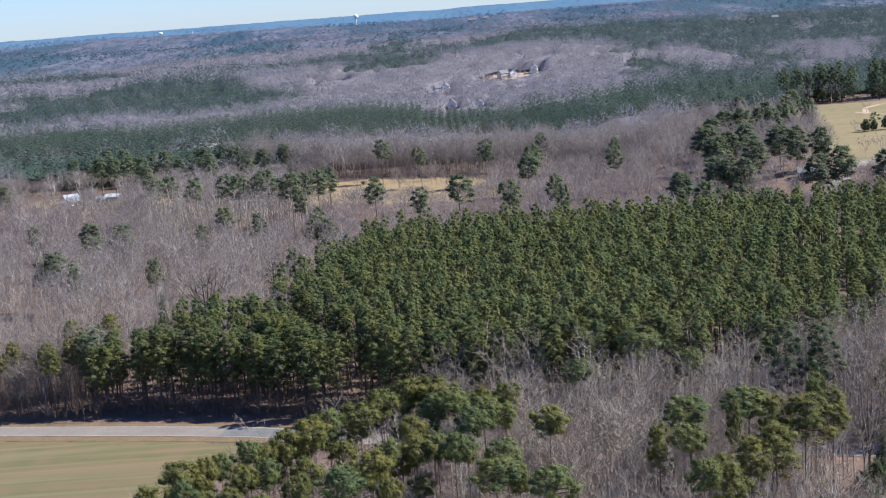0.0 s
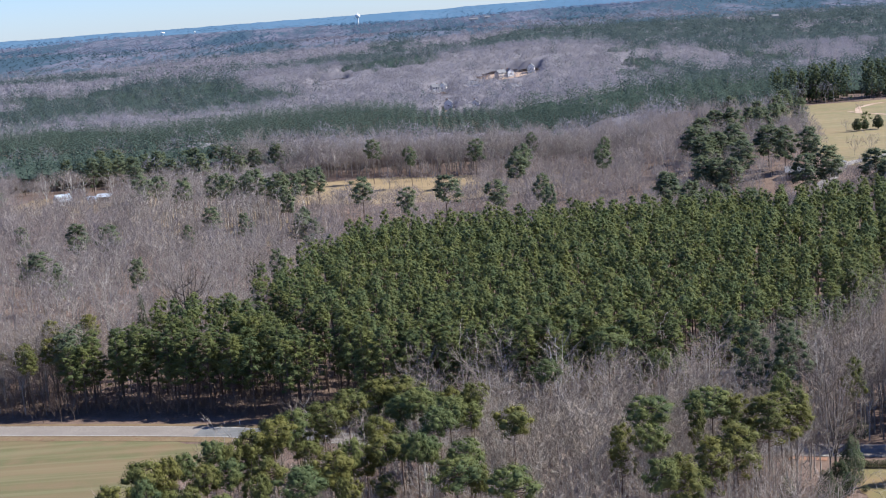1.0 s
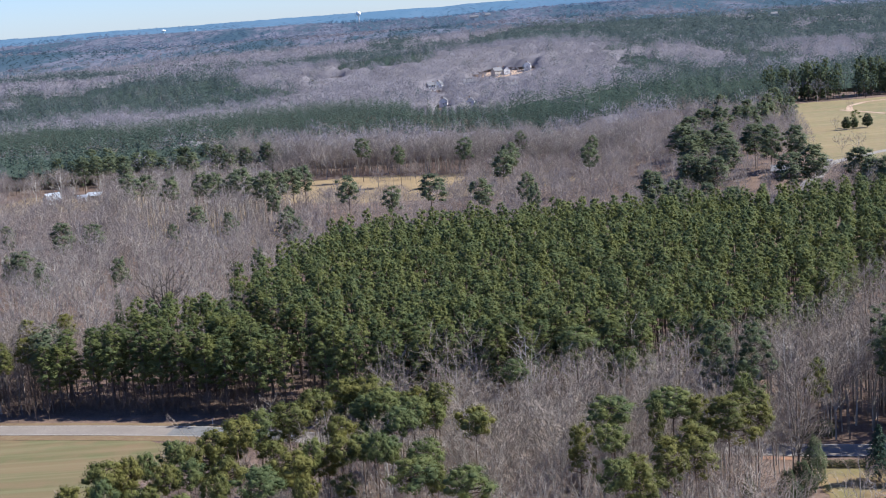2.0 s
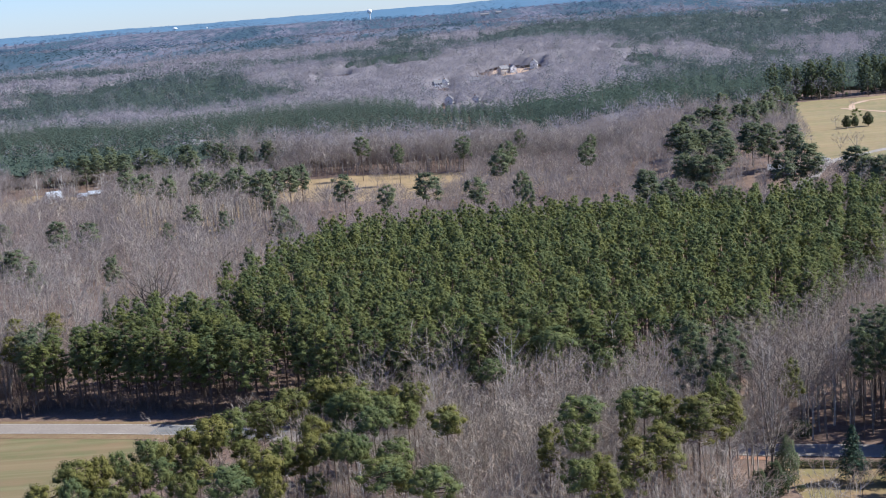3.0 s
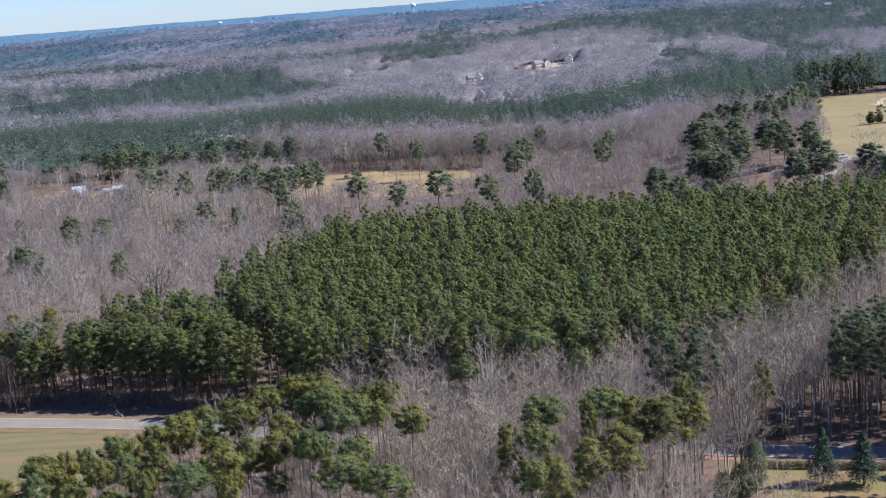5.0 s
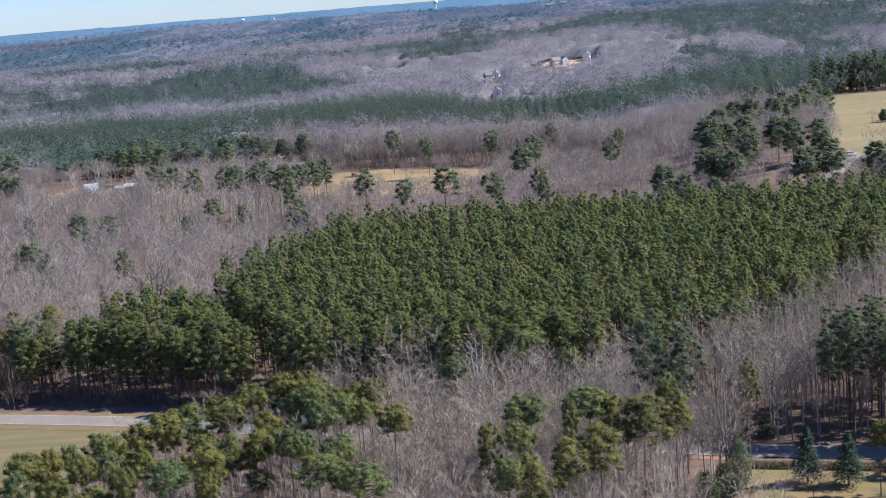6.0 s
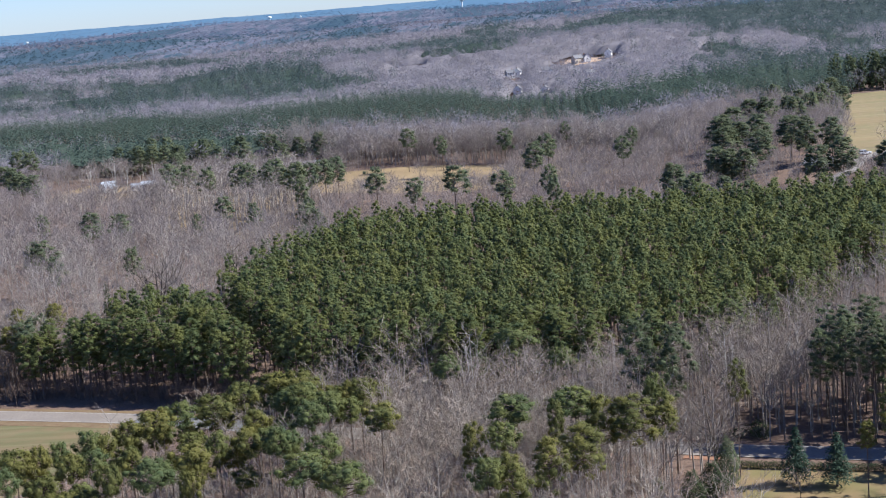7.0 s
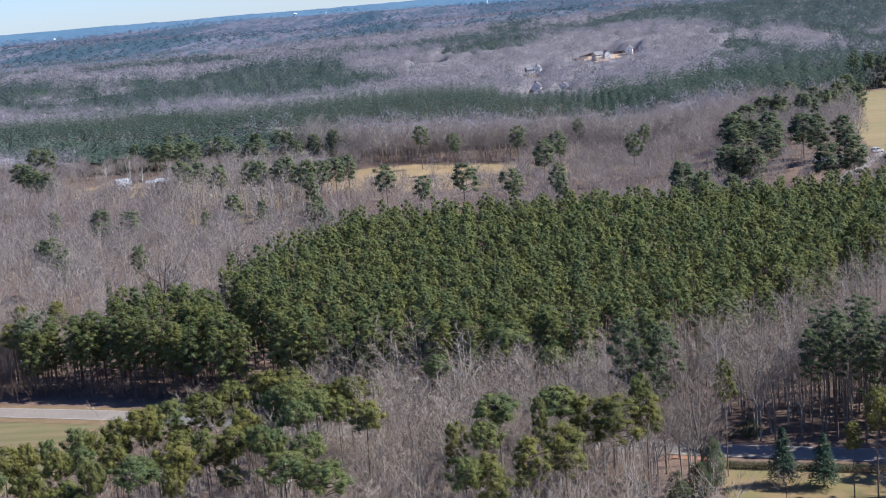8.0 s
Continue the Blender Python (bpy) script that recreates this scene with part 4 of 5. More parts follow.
k = (wy > road_y(wx) + 8.5) & ~inside(LOBE, wx, wy) & (wx < -74) & in_reach(wx, wy, 15)
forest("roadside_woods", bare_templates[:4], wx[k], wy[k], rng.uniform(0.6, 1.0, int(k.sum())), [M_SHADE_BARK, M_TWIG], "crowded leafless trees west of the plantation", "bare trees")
ux, uy = scatter(-125, -74, 284, 325, 2.0, rng)
k = (uy > road_y(ux) + 5.4) & ~inside(LOBE, ux, uy) & in_reach(ux, uy, 15)
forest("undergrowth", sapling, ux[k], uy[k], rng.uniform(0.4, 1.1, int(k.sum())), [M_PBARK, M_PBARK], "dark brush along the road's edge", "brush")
for i, (x, y, w, h) in enumerate(((-80.0, 292.0, 0.9, 0.86), (-86.5, 293.5, 0.8, 0.78), (-94.0, 297.0, 0.9, 0.8), (-101.0, 299.0, 1.0, 0.7), (-84.0, 308.0, 0.9, 0.9), (-76.5, 309.0, 1.0, 0.92))):
    copy_thing(long_kinds[i % 3], pose(x, y, float(land(x, y)), 0, 0, 71.0 * i)).scale = (w, w, h)

# leafless woods farther off
mx, my = scatter(-300, 280, 285, 705, 7.3, rng, 0.5)
k = ~open_ground(mx, my) & clear_of_pines(mx, my, np.where((mx > 75) & (my > 430), 5.4, 3.8)) & in_reach(mx, my, 20) & ~((my < 300) & (mx > -75) & (mx < 135)) & ~inside(BAND, mx, my)
k &= ~(inside(HOUSE_FIELD, mx, my) & (rng.uniform(size=len(mx)) < 0.6))
k &= ~inside(PINE_STANDS[1], mx, my)
k &= (my > 430) | (mx < -25) | (rng.uniform(size=len(mx)) < 0.78)
k &= ~(inside(STRAW_WOODS, mx, my) & (rng.uniform(size=len(mx)) < 0.7))
qx, qy = scatter(-130, -40, 470, 605, 5.2, rng)
kq = inside(STRAW_WOODS, qx, qy) & clear_of_pines(qx, qy, 2.0)
thin = [joined(bare_parts(240 + i, 17.0, 2.6, 1, 9, 3, 4, 1.4, 0.08, 0.5, 0, 1.25)) for i in range(5)]
forest("thin_woods", thin, qx[kq], qy[kq], rng.uniform(0.75, 1.15, int(kq.sum())), [M_BARK, M_TWIG_SOFT], "slim leafless trees with pale bare trunks over dry grass", "bare trees")
mx, my = mx[k], my[k]
close = my < 430
low = np.where((mx < -132) & (mx > -188) & (my > 560) & (my < 642), 0.55, np.where((mx < -60) & (my > 570), 0.72, 1.0))
low = np.where((mx > 78) & (mx < 168) & (my > 430) & (my < 560), 0.75, low)
mid_templates = [joined(bare_parts(120 + i, 15.0, 5.8, 3, 7, 5, 5, 1.55, 0.060, 0.24)) for i in range(6)]
forest("leafless_woods", mid_templates, mx[close], my[close], rng.uniform(0.6, 1.25, close.sum()), [M_BARK, M_TWIG_SOFT], "grey leafless winter woods beside the plantation", "bare trees", uneven=0.2)
mid_templates = [joined(puff_parts(125 + i, 15.5, 4.5, 5.6, 14, 230, 2.4, 0.16, 0.026)) for i in range(6)]
forest("leafless_woods", mid_templates, mx[~close], my[~close], rng.uniform(0.65, 1.2, (~close).sum()) * low[~close], [M_BARK, M_TWIG_SOFT], "grey leafless winter woods beyond the plantation", "bare trees", uneven=0.2)

# tall leafless trees along the far side of the meadow
EDGE = np.array([(-108, 716), (-72, 690), (-42, 675), (-19, 668), (11, 655), (45, 636), (73, 612), (96, 604)], float)
edge_kinds = [tree_kind("bare_tree", bare_parts(230 + i, 18.5, 6.6, 3, 7, 5, 5, 1.7, 0.095, 0.3), (M_BARK, M_TWIG_SOFT), "tall leafless tree with a pale trunk at the meadow's edge", "bare tree", "meadow edge trees") for i in range(5)]
run = np.concatenate([[0], np.cumsum(np.hypot(*np.diff(EDGE, axis=0).T))])
spots = []
for row in range(4):
    for u in np.arange(2.0 + row, run[-1], 6.2):
        e = u + rng.uniform(-1.5, 1.5)
        x, y = np.interp(e, run, EDGE[:, 0]) + rng.uniform(-1, 1), np.interp(e, run, EDGE[:, 1]) + 5.5 * row + rng.uniform(-1.5, 1.5)
        spots.append((float(x), float(y), float(rng.uniform(0.8, 1.15)), float(rng.uniform(0.82, 1.1))))
plant(edge_kinds, spots[:len(spots) // 2])
deep = np.array(spots[len(spots) // 2:])
forest("meadow_edge_woods", [joined(bare_parts(235 + i, 18.5, 6.6, 3, 6, 5, 4, 1.7, 0.10, 0.3)) for i in range(4)], deep[:, 0], deep[:, 1], deep[:, 3], [M_BARK, M_TWIG_SOFT], "tall leafless woods behind the meadow", "bare trees")
ux, uy = np.repeat(deep[:, 0], 9), np.repeat(deep[:, 1], 9)
ux, uy = ux + rng.uniform(-4, 4, len(ux)), uy + rng.uniform(-15, 8, len(uy))
k = ~inside(MID_FIELD, ux, uy)
# brush in the shaded bark tone stands for the dark strip below the crowns
forest("undergrowth", sapling, ux[k], uy[k], rng.uniform(0.4, 1.1, int(k.sum())), [M_SHADE_BARK, M_SHADE_BARK], "brush under the trees at the meadow's edge, toned dark for shade", "brush")

# low brush in the meadow and by the drive
wx, wy = scatter(-65, 80, 436, 650, 5.5, rng)
k = inside(MEADOW, wx, wy) & (rng.uniform(size=len(wx)) < np.where(wy < 560, 0.85, np.where(wx > 22, 0.5, 0.08))) & clear_of_pines(wx, wy, 2.5)
brush = [joined(puff_parts(210 + i, 9.5, 2.0, 3.6, 9, 110, 2.2, 0.09, 0.024)) for i in range(5)]
forest("brush", brush, wx[k], wy[k], rng.uniform(0.6, 1.3, k.sum()) * np.where(wx[k] > 22, 1.25, 1.0), [M_BARK, M_TWIG_SOFT], "low leafless trees and brush at the meadow", "brush")

# low trees between the plantation and the drive
ex, ey = (np.concatenate(p) for p in zip(scatter(128, 200, 430, 535, 4.6, rng), scatter(-135, -62, 560, 760, 6.0, rng)))
k = (inside(EAST_CLEAR, ex, ey) | inside(PINE_STANDS[1], ex, ey)) & clear_of_pines(ex, ey, 4.0) & ~((ex > 146) & (ey > 508)) & ~cleared(ex, ey) & (rng.uniform(size=len(ex)) < 0.9)
forest("brush", brush, ex[k], ey[k], rng.uniform(0.7, 1.25, int(k.sum())), [M_BARK, M_TWIG_SOFT], "low leafless trees beside the gravel drive", "brush")

# band of young plantation, dark and even
bx, by = scatter(-480, 240, 700, 1090, 4.9, rng, 0.3)
k = inside(BAND, bx, by) & in_reach(bx, by, 30)
band_templates = [joined(far_pine_parts(130 + i, 14.0, 4.5, 3.5, 32, 1.2, 0.3)) for i in range(5)]
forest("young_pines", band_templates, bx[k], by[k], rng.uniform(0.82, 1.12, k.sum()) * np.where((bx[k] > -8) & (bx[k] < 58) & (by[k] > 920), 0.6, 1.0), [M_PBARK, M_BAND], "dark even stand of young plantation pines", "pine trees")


# mixed woods out to the far ridges
def pine_share(x, y):
    """Where pines grow among the leafless woods."""
    v = np.array([noise.noise((a / 150, b / 300, 0.3)) + 0.6 * noise.noise((a / 50, b / 70, 4.1)) for a, b in zip(x, y)])
    v += 0.74 * smooth(110, 215, x) * smooth(820, 950, y) - 0.55 * smooth(-170, 0, x) * smooth(260, 120, x) * smooth(930, 1000, y) * smooth(1700, 1450, y)
    v += (0.15 + 0.2 * smooth(1000, 850, y)) * inside(MIXED_WEST, x, y)
    wx = x + 22 * np.sin(y / 41) + 14 * np.sin(x / 17 + y / 23)
    wy = y + 40 * np.sin(x / 37)
    pine = v > 0.27
    for p in PINE_STANDS + [FAR_BLOCK]:
        pine |= inside(p, wx, wy)
    for p in BARE_STANDS:
        pine &= ~inside(p, wx, wy)
    return pine


def canopy(name, x0, x1, y0, y1, step, keep, crown, height, dip, mat, label):
    """Close-set crowns of far woods as one uneven sheet: a dome for each tree over a floor of boughs."""
    r = np.random.default_rng(17)
    nx, ny = int((x1 - x0) / step), int((y1 - y0) / step)
    gx_, gy_ = np.meshgrid(x0 + np.arange(nx) * step, y0 + np.arange(ny) * step)
    gx_, gy_ = gx_ + r.uniform(-0.3, 0.3, gx_.shape) * step, gy_ + r.uniform(-0.3, 0.3, gx_.shape) * step
    cols, rows = int((x1 - x0) / crown) + 4, int((y1 - y0) / crown) + 4
    cx, cy = r.uniform(0.05, 0.95, (rows, cols)), r.uniform(0.05, 0.95, (rows, cols))
    tall, wide = r.uniform(0.72, 1.12, (rows, cols)), r.uniform(0.62, 0.95, (rows, cols))
    u, w = (gx_ - x0) / crown + 1.5, (gy_ - y0) / crown + 1.5
    iu, iw = u.astype(int), w.astype(int)
    top = np.zeros(gx_.shape)
    for a in (-1, 0, 1):
        for b in (-1, 0, 1):
            p, q = np.clip(iw + a, 0, rows - 1), np.clip(iu + b, 0, cols - 1)
            d = np.hypot(u - q - cx[p, q], w - p - cy[p, q]) / wide[p, q]
            top = np.maximum(top, tall[p, q] * (1 - dip * np.clip(d, 0, 1) ** 2) * (d < 1))
    top = np.maximum(top, 0.5) + r.normal(0, 0.03, top.shape)
    ok = keep(gx_.ravel(), gy_.ravel()).reshape(gx_.shape)
    z = land(gx_, gy_) + np.where(ok, height * top, 0.25 * height)
    i, j = np.meshgrid(np.arange(nx - 1), np.arange(ny - 1))
    cell = ok[:-1, :-1] | ok[1:, :-1] | ok[:-1, 1:] | ok[1:, 1:]
    a = (j * nx + i)[cell]
    t = np.concatenate([np.stack([a, a + 1, a + nx + 1], 1), np.stack([a, a + nx + 1, a + nx], 1)])
    v = np.stack([gx_, gy_, z], -1).reshape(-1, 3)
    used, inv = np.unique(t, return_inverse=True)
    return tagged(new(name, raw_mesh(name, v[used], inv.reshape(-1, 3), [mat])), label, "trees", kind="stuff")


def far_wood(x, y, pines):
    ok = in_reach(x, y, 30) & ~cleared(x, y) & ~inside(BAND, x, y) & ~((x > 120) & (y < 872)) & (np.hypot(x - 75, y - 1305) > 34)
    return ok & (pine_share(x, y) == pines)


# sheets below the far trees, in their hazed colours, so gaps don't read dark
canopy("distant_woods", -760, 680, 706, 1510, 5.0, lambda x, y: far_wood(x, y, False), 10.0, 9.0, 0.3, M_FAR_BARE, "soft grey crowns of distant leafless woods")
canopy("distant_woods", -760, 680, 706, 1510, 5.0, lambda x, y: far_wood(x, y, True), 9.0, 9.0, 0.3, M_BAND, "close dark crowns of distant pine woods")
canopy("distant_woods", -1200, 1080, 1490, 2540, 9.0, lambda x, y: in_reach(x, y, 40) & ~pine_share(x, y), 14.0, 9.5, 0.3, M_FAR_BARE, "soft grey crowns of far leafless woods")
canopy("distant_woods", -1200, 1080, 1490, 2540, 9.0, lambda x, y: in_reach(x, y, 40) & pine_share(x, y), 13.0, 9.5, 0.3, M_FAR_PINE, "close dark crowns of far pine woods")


fx, fy = scatter(-760, 680, 690, 1500, 9.0, rng)
k = in_reach(fx, fy, 30) & ~cleared(fx, fy) & ~inside(BAND, fx, fy) & ~inside(EAST_FIELD, fx, fy)
fx, fy = fx[k], fy[k]
pine = pine_share(fx, fy) ^ (rng.uniform(size=len(fx)) < 0.07)
far_pine = [joined(far_pine_parts(140 + i, 16.0, 6.0, 5.2, 44, 1.6, 0.05)) for i in range(6)]
far_bare = [joined(puff_parts(150 + i, 15.5, 5.0, 6.0, 3, 58, 2.1, 0.16, 0.075, 0.15)) for i in range(6)]
# the far pines get the bluer haze colour, the near ones the fainter
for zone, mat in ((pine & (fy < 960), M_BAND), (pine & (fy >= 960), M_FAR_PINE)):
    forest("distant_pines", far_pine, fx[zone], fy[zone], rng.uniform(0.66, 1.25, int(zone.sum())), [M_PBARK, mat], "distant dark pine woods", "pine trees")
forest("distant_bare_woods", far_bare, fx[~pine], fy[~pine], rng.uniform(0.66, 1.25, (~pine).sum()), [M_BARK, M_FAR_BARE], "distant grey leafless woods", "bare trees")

gx2, gy2 = scatter(-1200, 1080, 1500, 2540, 12.5, rng)
k = in_reach(gx2, gy2, 40)
gx2, gy2 = gx2[k], gy2[k]
pine = pine_share(gx2, gy2) ^ (rng.uniform(size=len(gx2)) < 0.08)
low_pine = [joined(far_pine_parts(160 + i, 16.0, 6.0, 8.0, 20, 3.0, 0.05)) for i in range(5)]
low_bare = [joined(puff_parts(170 + i, 15.5, 5.0, 8.6, 0, 24, 4.0, 0.3, 0.11, 0.15)) for i in range(5)]
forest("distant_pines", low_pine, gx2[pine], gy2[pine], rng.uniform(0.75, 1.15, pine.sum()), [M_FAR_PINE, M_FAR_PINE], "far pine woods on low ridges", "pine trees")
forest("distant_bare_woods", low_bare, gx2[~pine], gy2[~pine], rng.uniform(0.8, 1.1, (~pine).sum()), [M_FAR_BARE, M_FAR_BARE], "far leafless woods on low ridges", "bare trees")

# crowns on the ridges up to the horizon, with haze colours by distance
hx2, hy2 = scatter(-2300, 2000, 2480, 4900, 26.0, rng)
k = in_reach(hx2, hy2, 60) 
hx2, hy2 = hx2[k], hy2[k]
v = np.array([noise.noise((a / 240, b / 500, 7.3)) + 0.35 * noise.noise((a / 80, b / 200, 1.1)) for a, b in zip(hx2, hy2)])
ridge_pine = [joined(far_pine_parts(180 + i, 17.0, 5.0, 9.5, 10, 5.4, 0.1)) for i in range(4)]
ridge_bare = [joined(far_pine_parts(190 + i, 16.0, 6.0, 10.0, 10, 5.4, 0.0)) for i in range(4)]
wavy = hy2 + 120 * np.sin(hx2 / 130)
for y0, y1, pm, bm_, word in ((0, 3200, M_HAZE_PINE, M_HAZE_BARE, "blue-green"), (3200, 4120, M_BLUE_HAZE_PINE, M_BLUE_HAZE_BARE, "blue"), (4120, 9999, M_PALE_HAZE_PINE, M_PALE_HAZE_BARE, "pale blue")):
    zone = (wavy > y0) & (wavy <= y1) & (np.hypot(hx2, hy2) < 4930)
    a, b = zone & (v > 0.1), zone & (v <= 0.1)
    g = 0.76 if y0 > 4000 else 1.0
    forest("hazed_ridge_pines", ridge_pine, hx2[a], hy2[a], g * rng.uniform(0.85, 1.1, int(a.sum())), [pm, pm], word + " pine woods in haze colours below the horizon", "pine trees")
    forest("ridge_bare_woods", ridge_bare, hx2[b], hy2[b], g * rng.uniform(0.85, 1.08, int(b.sum())), [bm_, bm_], word + " mauve leafless woods in haze colours below the horizon", "bare trees")


# far ridges up to the horizon, their blue haze put into the base colour
def ridges(name, r0, r1, rows, pine_col, bare_col, label):
    ang = np.radians(np.arange(-32, 27.01, 0.28))
    rad = np.linspace(r0, r1, rows)
    A, Rr = np.meshgrid(ang, rad)
    x, y = Rr * np.sin(A), Rr * np.cos(A)
    z = land(x, y) + 12 * smooth(r0, r0 + 90, Rr) - 1.0
    bump = np.array([noise.noise((a / 30, b / 90, 1.0)) * 4 + noise.noise((a / 260, b / 500, 2.0)) * 6 for a, b in zip(x.ravel(), y.ravel())]).reshape(x.shape)
    z = z + bump * 0.5
    v = np.stack([x, y, z], -1).reshape(-1, 3)
    na, nr = len(ang), len(rad)
    i, j = np.meshgrid(np.arange(na - 1), np.arange(nr - 1))
    a = (j * na + i).ravel()
    t = np.concatenate([np.stack([a, a + na + 1, a + na], 1), np.stack([a, a + 1, a + na + 1], 1)])
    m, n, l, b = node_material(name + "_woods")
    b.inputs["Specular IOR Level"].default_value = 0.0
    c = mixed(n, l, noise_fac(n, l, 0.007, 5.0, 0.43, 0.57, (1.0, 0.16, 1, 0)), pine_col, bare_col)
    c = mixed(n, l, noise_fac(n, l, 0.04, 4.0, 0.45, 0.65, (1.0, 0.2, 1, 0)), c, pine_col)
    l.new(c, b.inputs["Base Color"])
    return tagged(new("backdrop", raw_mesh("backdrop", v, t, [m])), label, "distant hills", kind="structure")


ridges("near_haze_ridge", 2440, 4180, 60, (0.050, 0.082, 0.112), (0.132, 0.136, 0.176), "wooded ridges in blue-grey haze colours with mauve patches")
ridges("far_haze_ridge", 4150, 4960, 26, (0.084, 0.152, 0.228), (0.094, 0.158, 0.232), "wooded ridge at the horizon in a pale blue haze colour")

# tall dark wall of pines behind the pasture
q = np.arange(0, 150)
wall_x = 208 + (q % 50) * 4.6 + rng.uniform(-2, 2, 150)
wall_y = np.interp(wall_x, [200, 262, 300, 420], [820, 827, 842, 880]) + (q // 50) * 6 + rng.uniform(-2, 5, 150)
k = ~((wall_x > 247) & (wall_x < 260))
wall_x, wall_y = wall_x[k], wall_y[k]
dark_wall = [joined(pine_parts(220 + i, 21.0, 1.0, 3.8, 24, 16, 1.3, 0.15, False, 0.9, 1.05, 0.19)) for i in range(4)]
forest("edge_pines", dark_wall, wall_x, wall_y, rng.uniform(0.72, 1.15, len(wall_x)), [M_PBARK, M_NEEDLE_DARK], "tall dark pines along the pasture's far edge", "pine trees")


# ---- things: trees that stand out ----
M_PALE_BARK = surface("pale_bark", ((0.42, 0.40, 0.37), (0.52, 0.50, 0.47), (0.30, 0.28, 0.26)), (0.8, 3.0))
M_DARK_BARK = surface("dark_bark", ((0.075, 0.062, 0.055), (0.11, 0.095, 0.085), (0.05, 0.042, 0.038)), (0.8, 3.0), bump=0.02)
M_HOLLY = foliage("holly_leaves", (0.030, 0.046, 0.020), (0.045, 0.062, 0.024), (0.075, 0.090, 0.034))
M_HEDGE = foliage("hedge_leaves", (0.034, 0.052, 0.020), (0.048, 0.064, 0.024), (0.078, 0.088, 0.036))


def conifer_parts(seed, h, r, tiers, per, size, droop=0.35, base=0.12):
    """A spruce or cedar: pointed crown in drooping tiers down to near the ground."""
    rng = np.random.default_rng(seed)
    wood, crown = Build(), Build()
    wood.tube([(0, 0, -0.2), (0, 0, h * 0.5), (0, 0, h * 0.98)], [0.02 * h, 0.012 * h, 0.02], 6)
    for i in range(tiers):
        u = (i + 0.5) / tiers
        z = h * (base + (1 - base) * u)
        reach = r * (1 - u) ** 0.85 + 0.12
        boughs = max(4, int(11 * (1 - u)) + 3)
        for j in range(boughs):
            a = j * 2 * math.pi / boughs + i * 0.9 + rng.uniform(-0.2, 0.2)
            L = reach * rng.uniform(0.75, 1.12)
            tip = np.array([math.cos(a) * L, math.sin(a) * L, z - droop * L])
            wood.tube([(0, 0, z), tip], [0.03, 0.008], 3)
            k = rng.uniform(0.2, 1.0, per)[:, None]
            p = np.array([0, 0, z]) + (tip - (0, 0, z)) * k + rng.normal(0, 0.10 * L + 0.05, (per, 3)) * (1, 1, 0.5)
            out = np.tile([math.cos(a), math.sin(a), 0.6], (per, 1)) + rng.normal(0, 0.3, (per, 3))
            crown.tufts(p, out, size, rng)
    return wood, crown


def shrub_parts(seed, h, r, n, size):
    """A dense evergreen: short stem and a leafy egg-shaped crown."""
    rng = np.random.default_rng(seed)
    wood, crown = Build(), Build()
    for i in range(4):
        a = i * 1.6 + rng.uniform(-0.3, 0.3)
        wood.tube([(0, 0, -0.1), (0.3 * r * math.cos(a), 0.3 * r * math.sin(a), h * 0.4), (0.5 * r * math.cos(a), 0.5 * r * math.sin(a), h * 0.7)], [0.012 * h + 0.02, 0.008 * h + 0.01, 0.01], 4)
    q = rng.normal(size=(n, 3))
    q /= np.linalg.norm(q, axis=1)[:, None]
    lump = 1 + 0.16 * np.sin(q[:, 0] * 5 + seed) * np.cos(q[:, 1] * 6) + 0.1 * np.sin(q[:, 2] * 9)
    q2 = q * (rng.uniform(0.55, 1.0, n) ** 0.5 * lump)[:, None]
    taper = np.where(q2[:, 2] > 0, 1 - 0.35 * q2[:, 2], 1.0)
    p = np.stack([q2[:, 0] * r * taper, q2[:, 1] * r * taper, h * 0.54 + q2[:, 2] * h * 0.47], 1)
    crown.tufts(p, q, size, rng)
    return wood, crown


spruce = tree_kind("spruce_tree", conifer_parts(300, 9.6, 2.7, 16, 20, 0.46, 0.3, 0.2), (M_PBARK, M_NEEDLE_BLUE), "blue-green spruce with drooping tiers on the tan lawn", "spruce tree", "lawn spruces")
plant([spruce], [(78.0, 213.6, 1.12, 1.0), (84.0, 211.6, 1.15, 0.94)])
holly = tree_kind("holly_tree", shrub_parts(310, 8.4, 2.0, 4200, 0.34), (M_BARK, M_NEEDLE_MID), "narrow grey-green evergreen tree at the edge of the lawn", "evergreen tree")
plant([holly], [(66.9, 210.6, 1.0, 1.08)])
cone_shrub = tree_kind("evergreen_shrub", shrub_parts(320, 6.6, 1.9, 4200, 0.28), (M_BARK, M_HOLLY), "dense dark evergreen shrub among bare trees beside the lawn", "evergreen shrub", "dark shrubs")
plant([cone_shrub], [(64.2, 207.8, 1.3, 0.95), (60.5, 201.6, 1.15, 1.1), (55.5, 206.0, 0.75, 0.75)])
bush = tree_kind("evergreen_bush", shrub_parts(330, 3.4, 2.6, 1600, 0.30), (M_BARK, M_HOLLY), "low rounded evergreen bush behind the shaded road", "bush", "roadside bushes")
plant([bush], [(75.5, 237.2, 1.0, 1.0), (72.0, 238.0, 0.6, 0.6), (69.0, 211.0, 0.32, 0.32), (103.0, 234.0, 0.8, 0.8)])
small_bare = tree_kind("ornamental_tree", bare_parts(340, 4.4, 3.0, 4, 6, 5, 6, 0.7, 0.025, 0.16), (M_DARK_BARK, M_TWIG), "small spreading leafless ornamental tree on the lawn", "bare tree")
plant([small_bare], [(77.3, 206.0, 1.1, 1.0)])
cedar = tree_kind("cedar_tree", shrub_parts(350, 6.2, 2.6, 2200, 0.55), (M_PBARK, M_HOLLY), "dark rounded cedar standing in the straw-coloured pasture", "cedar tree", "pasture cedars")
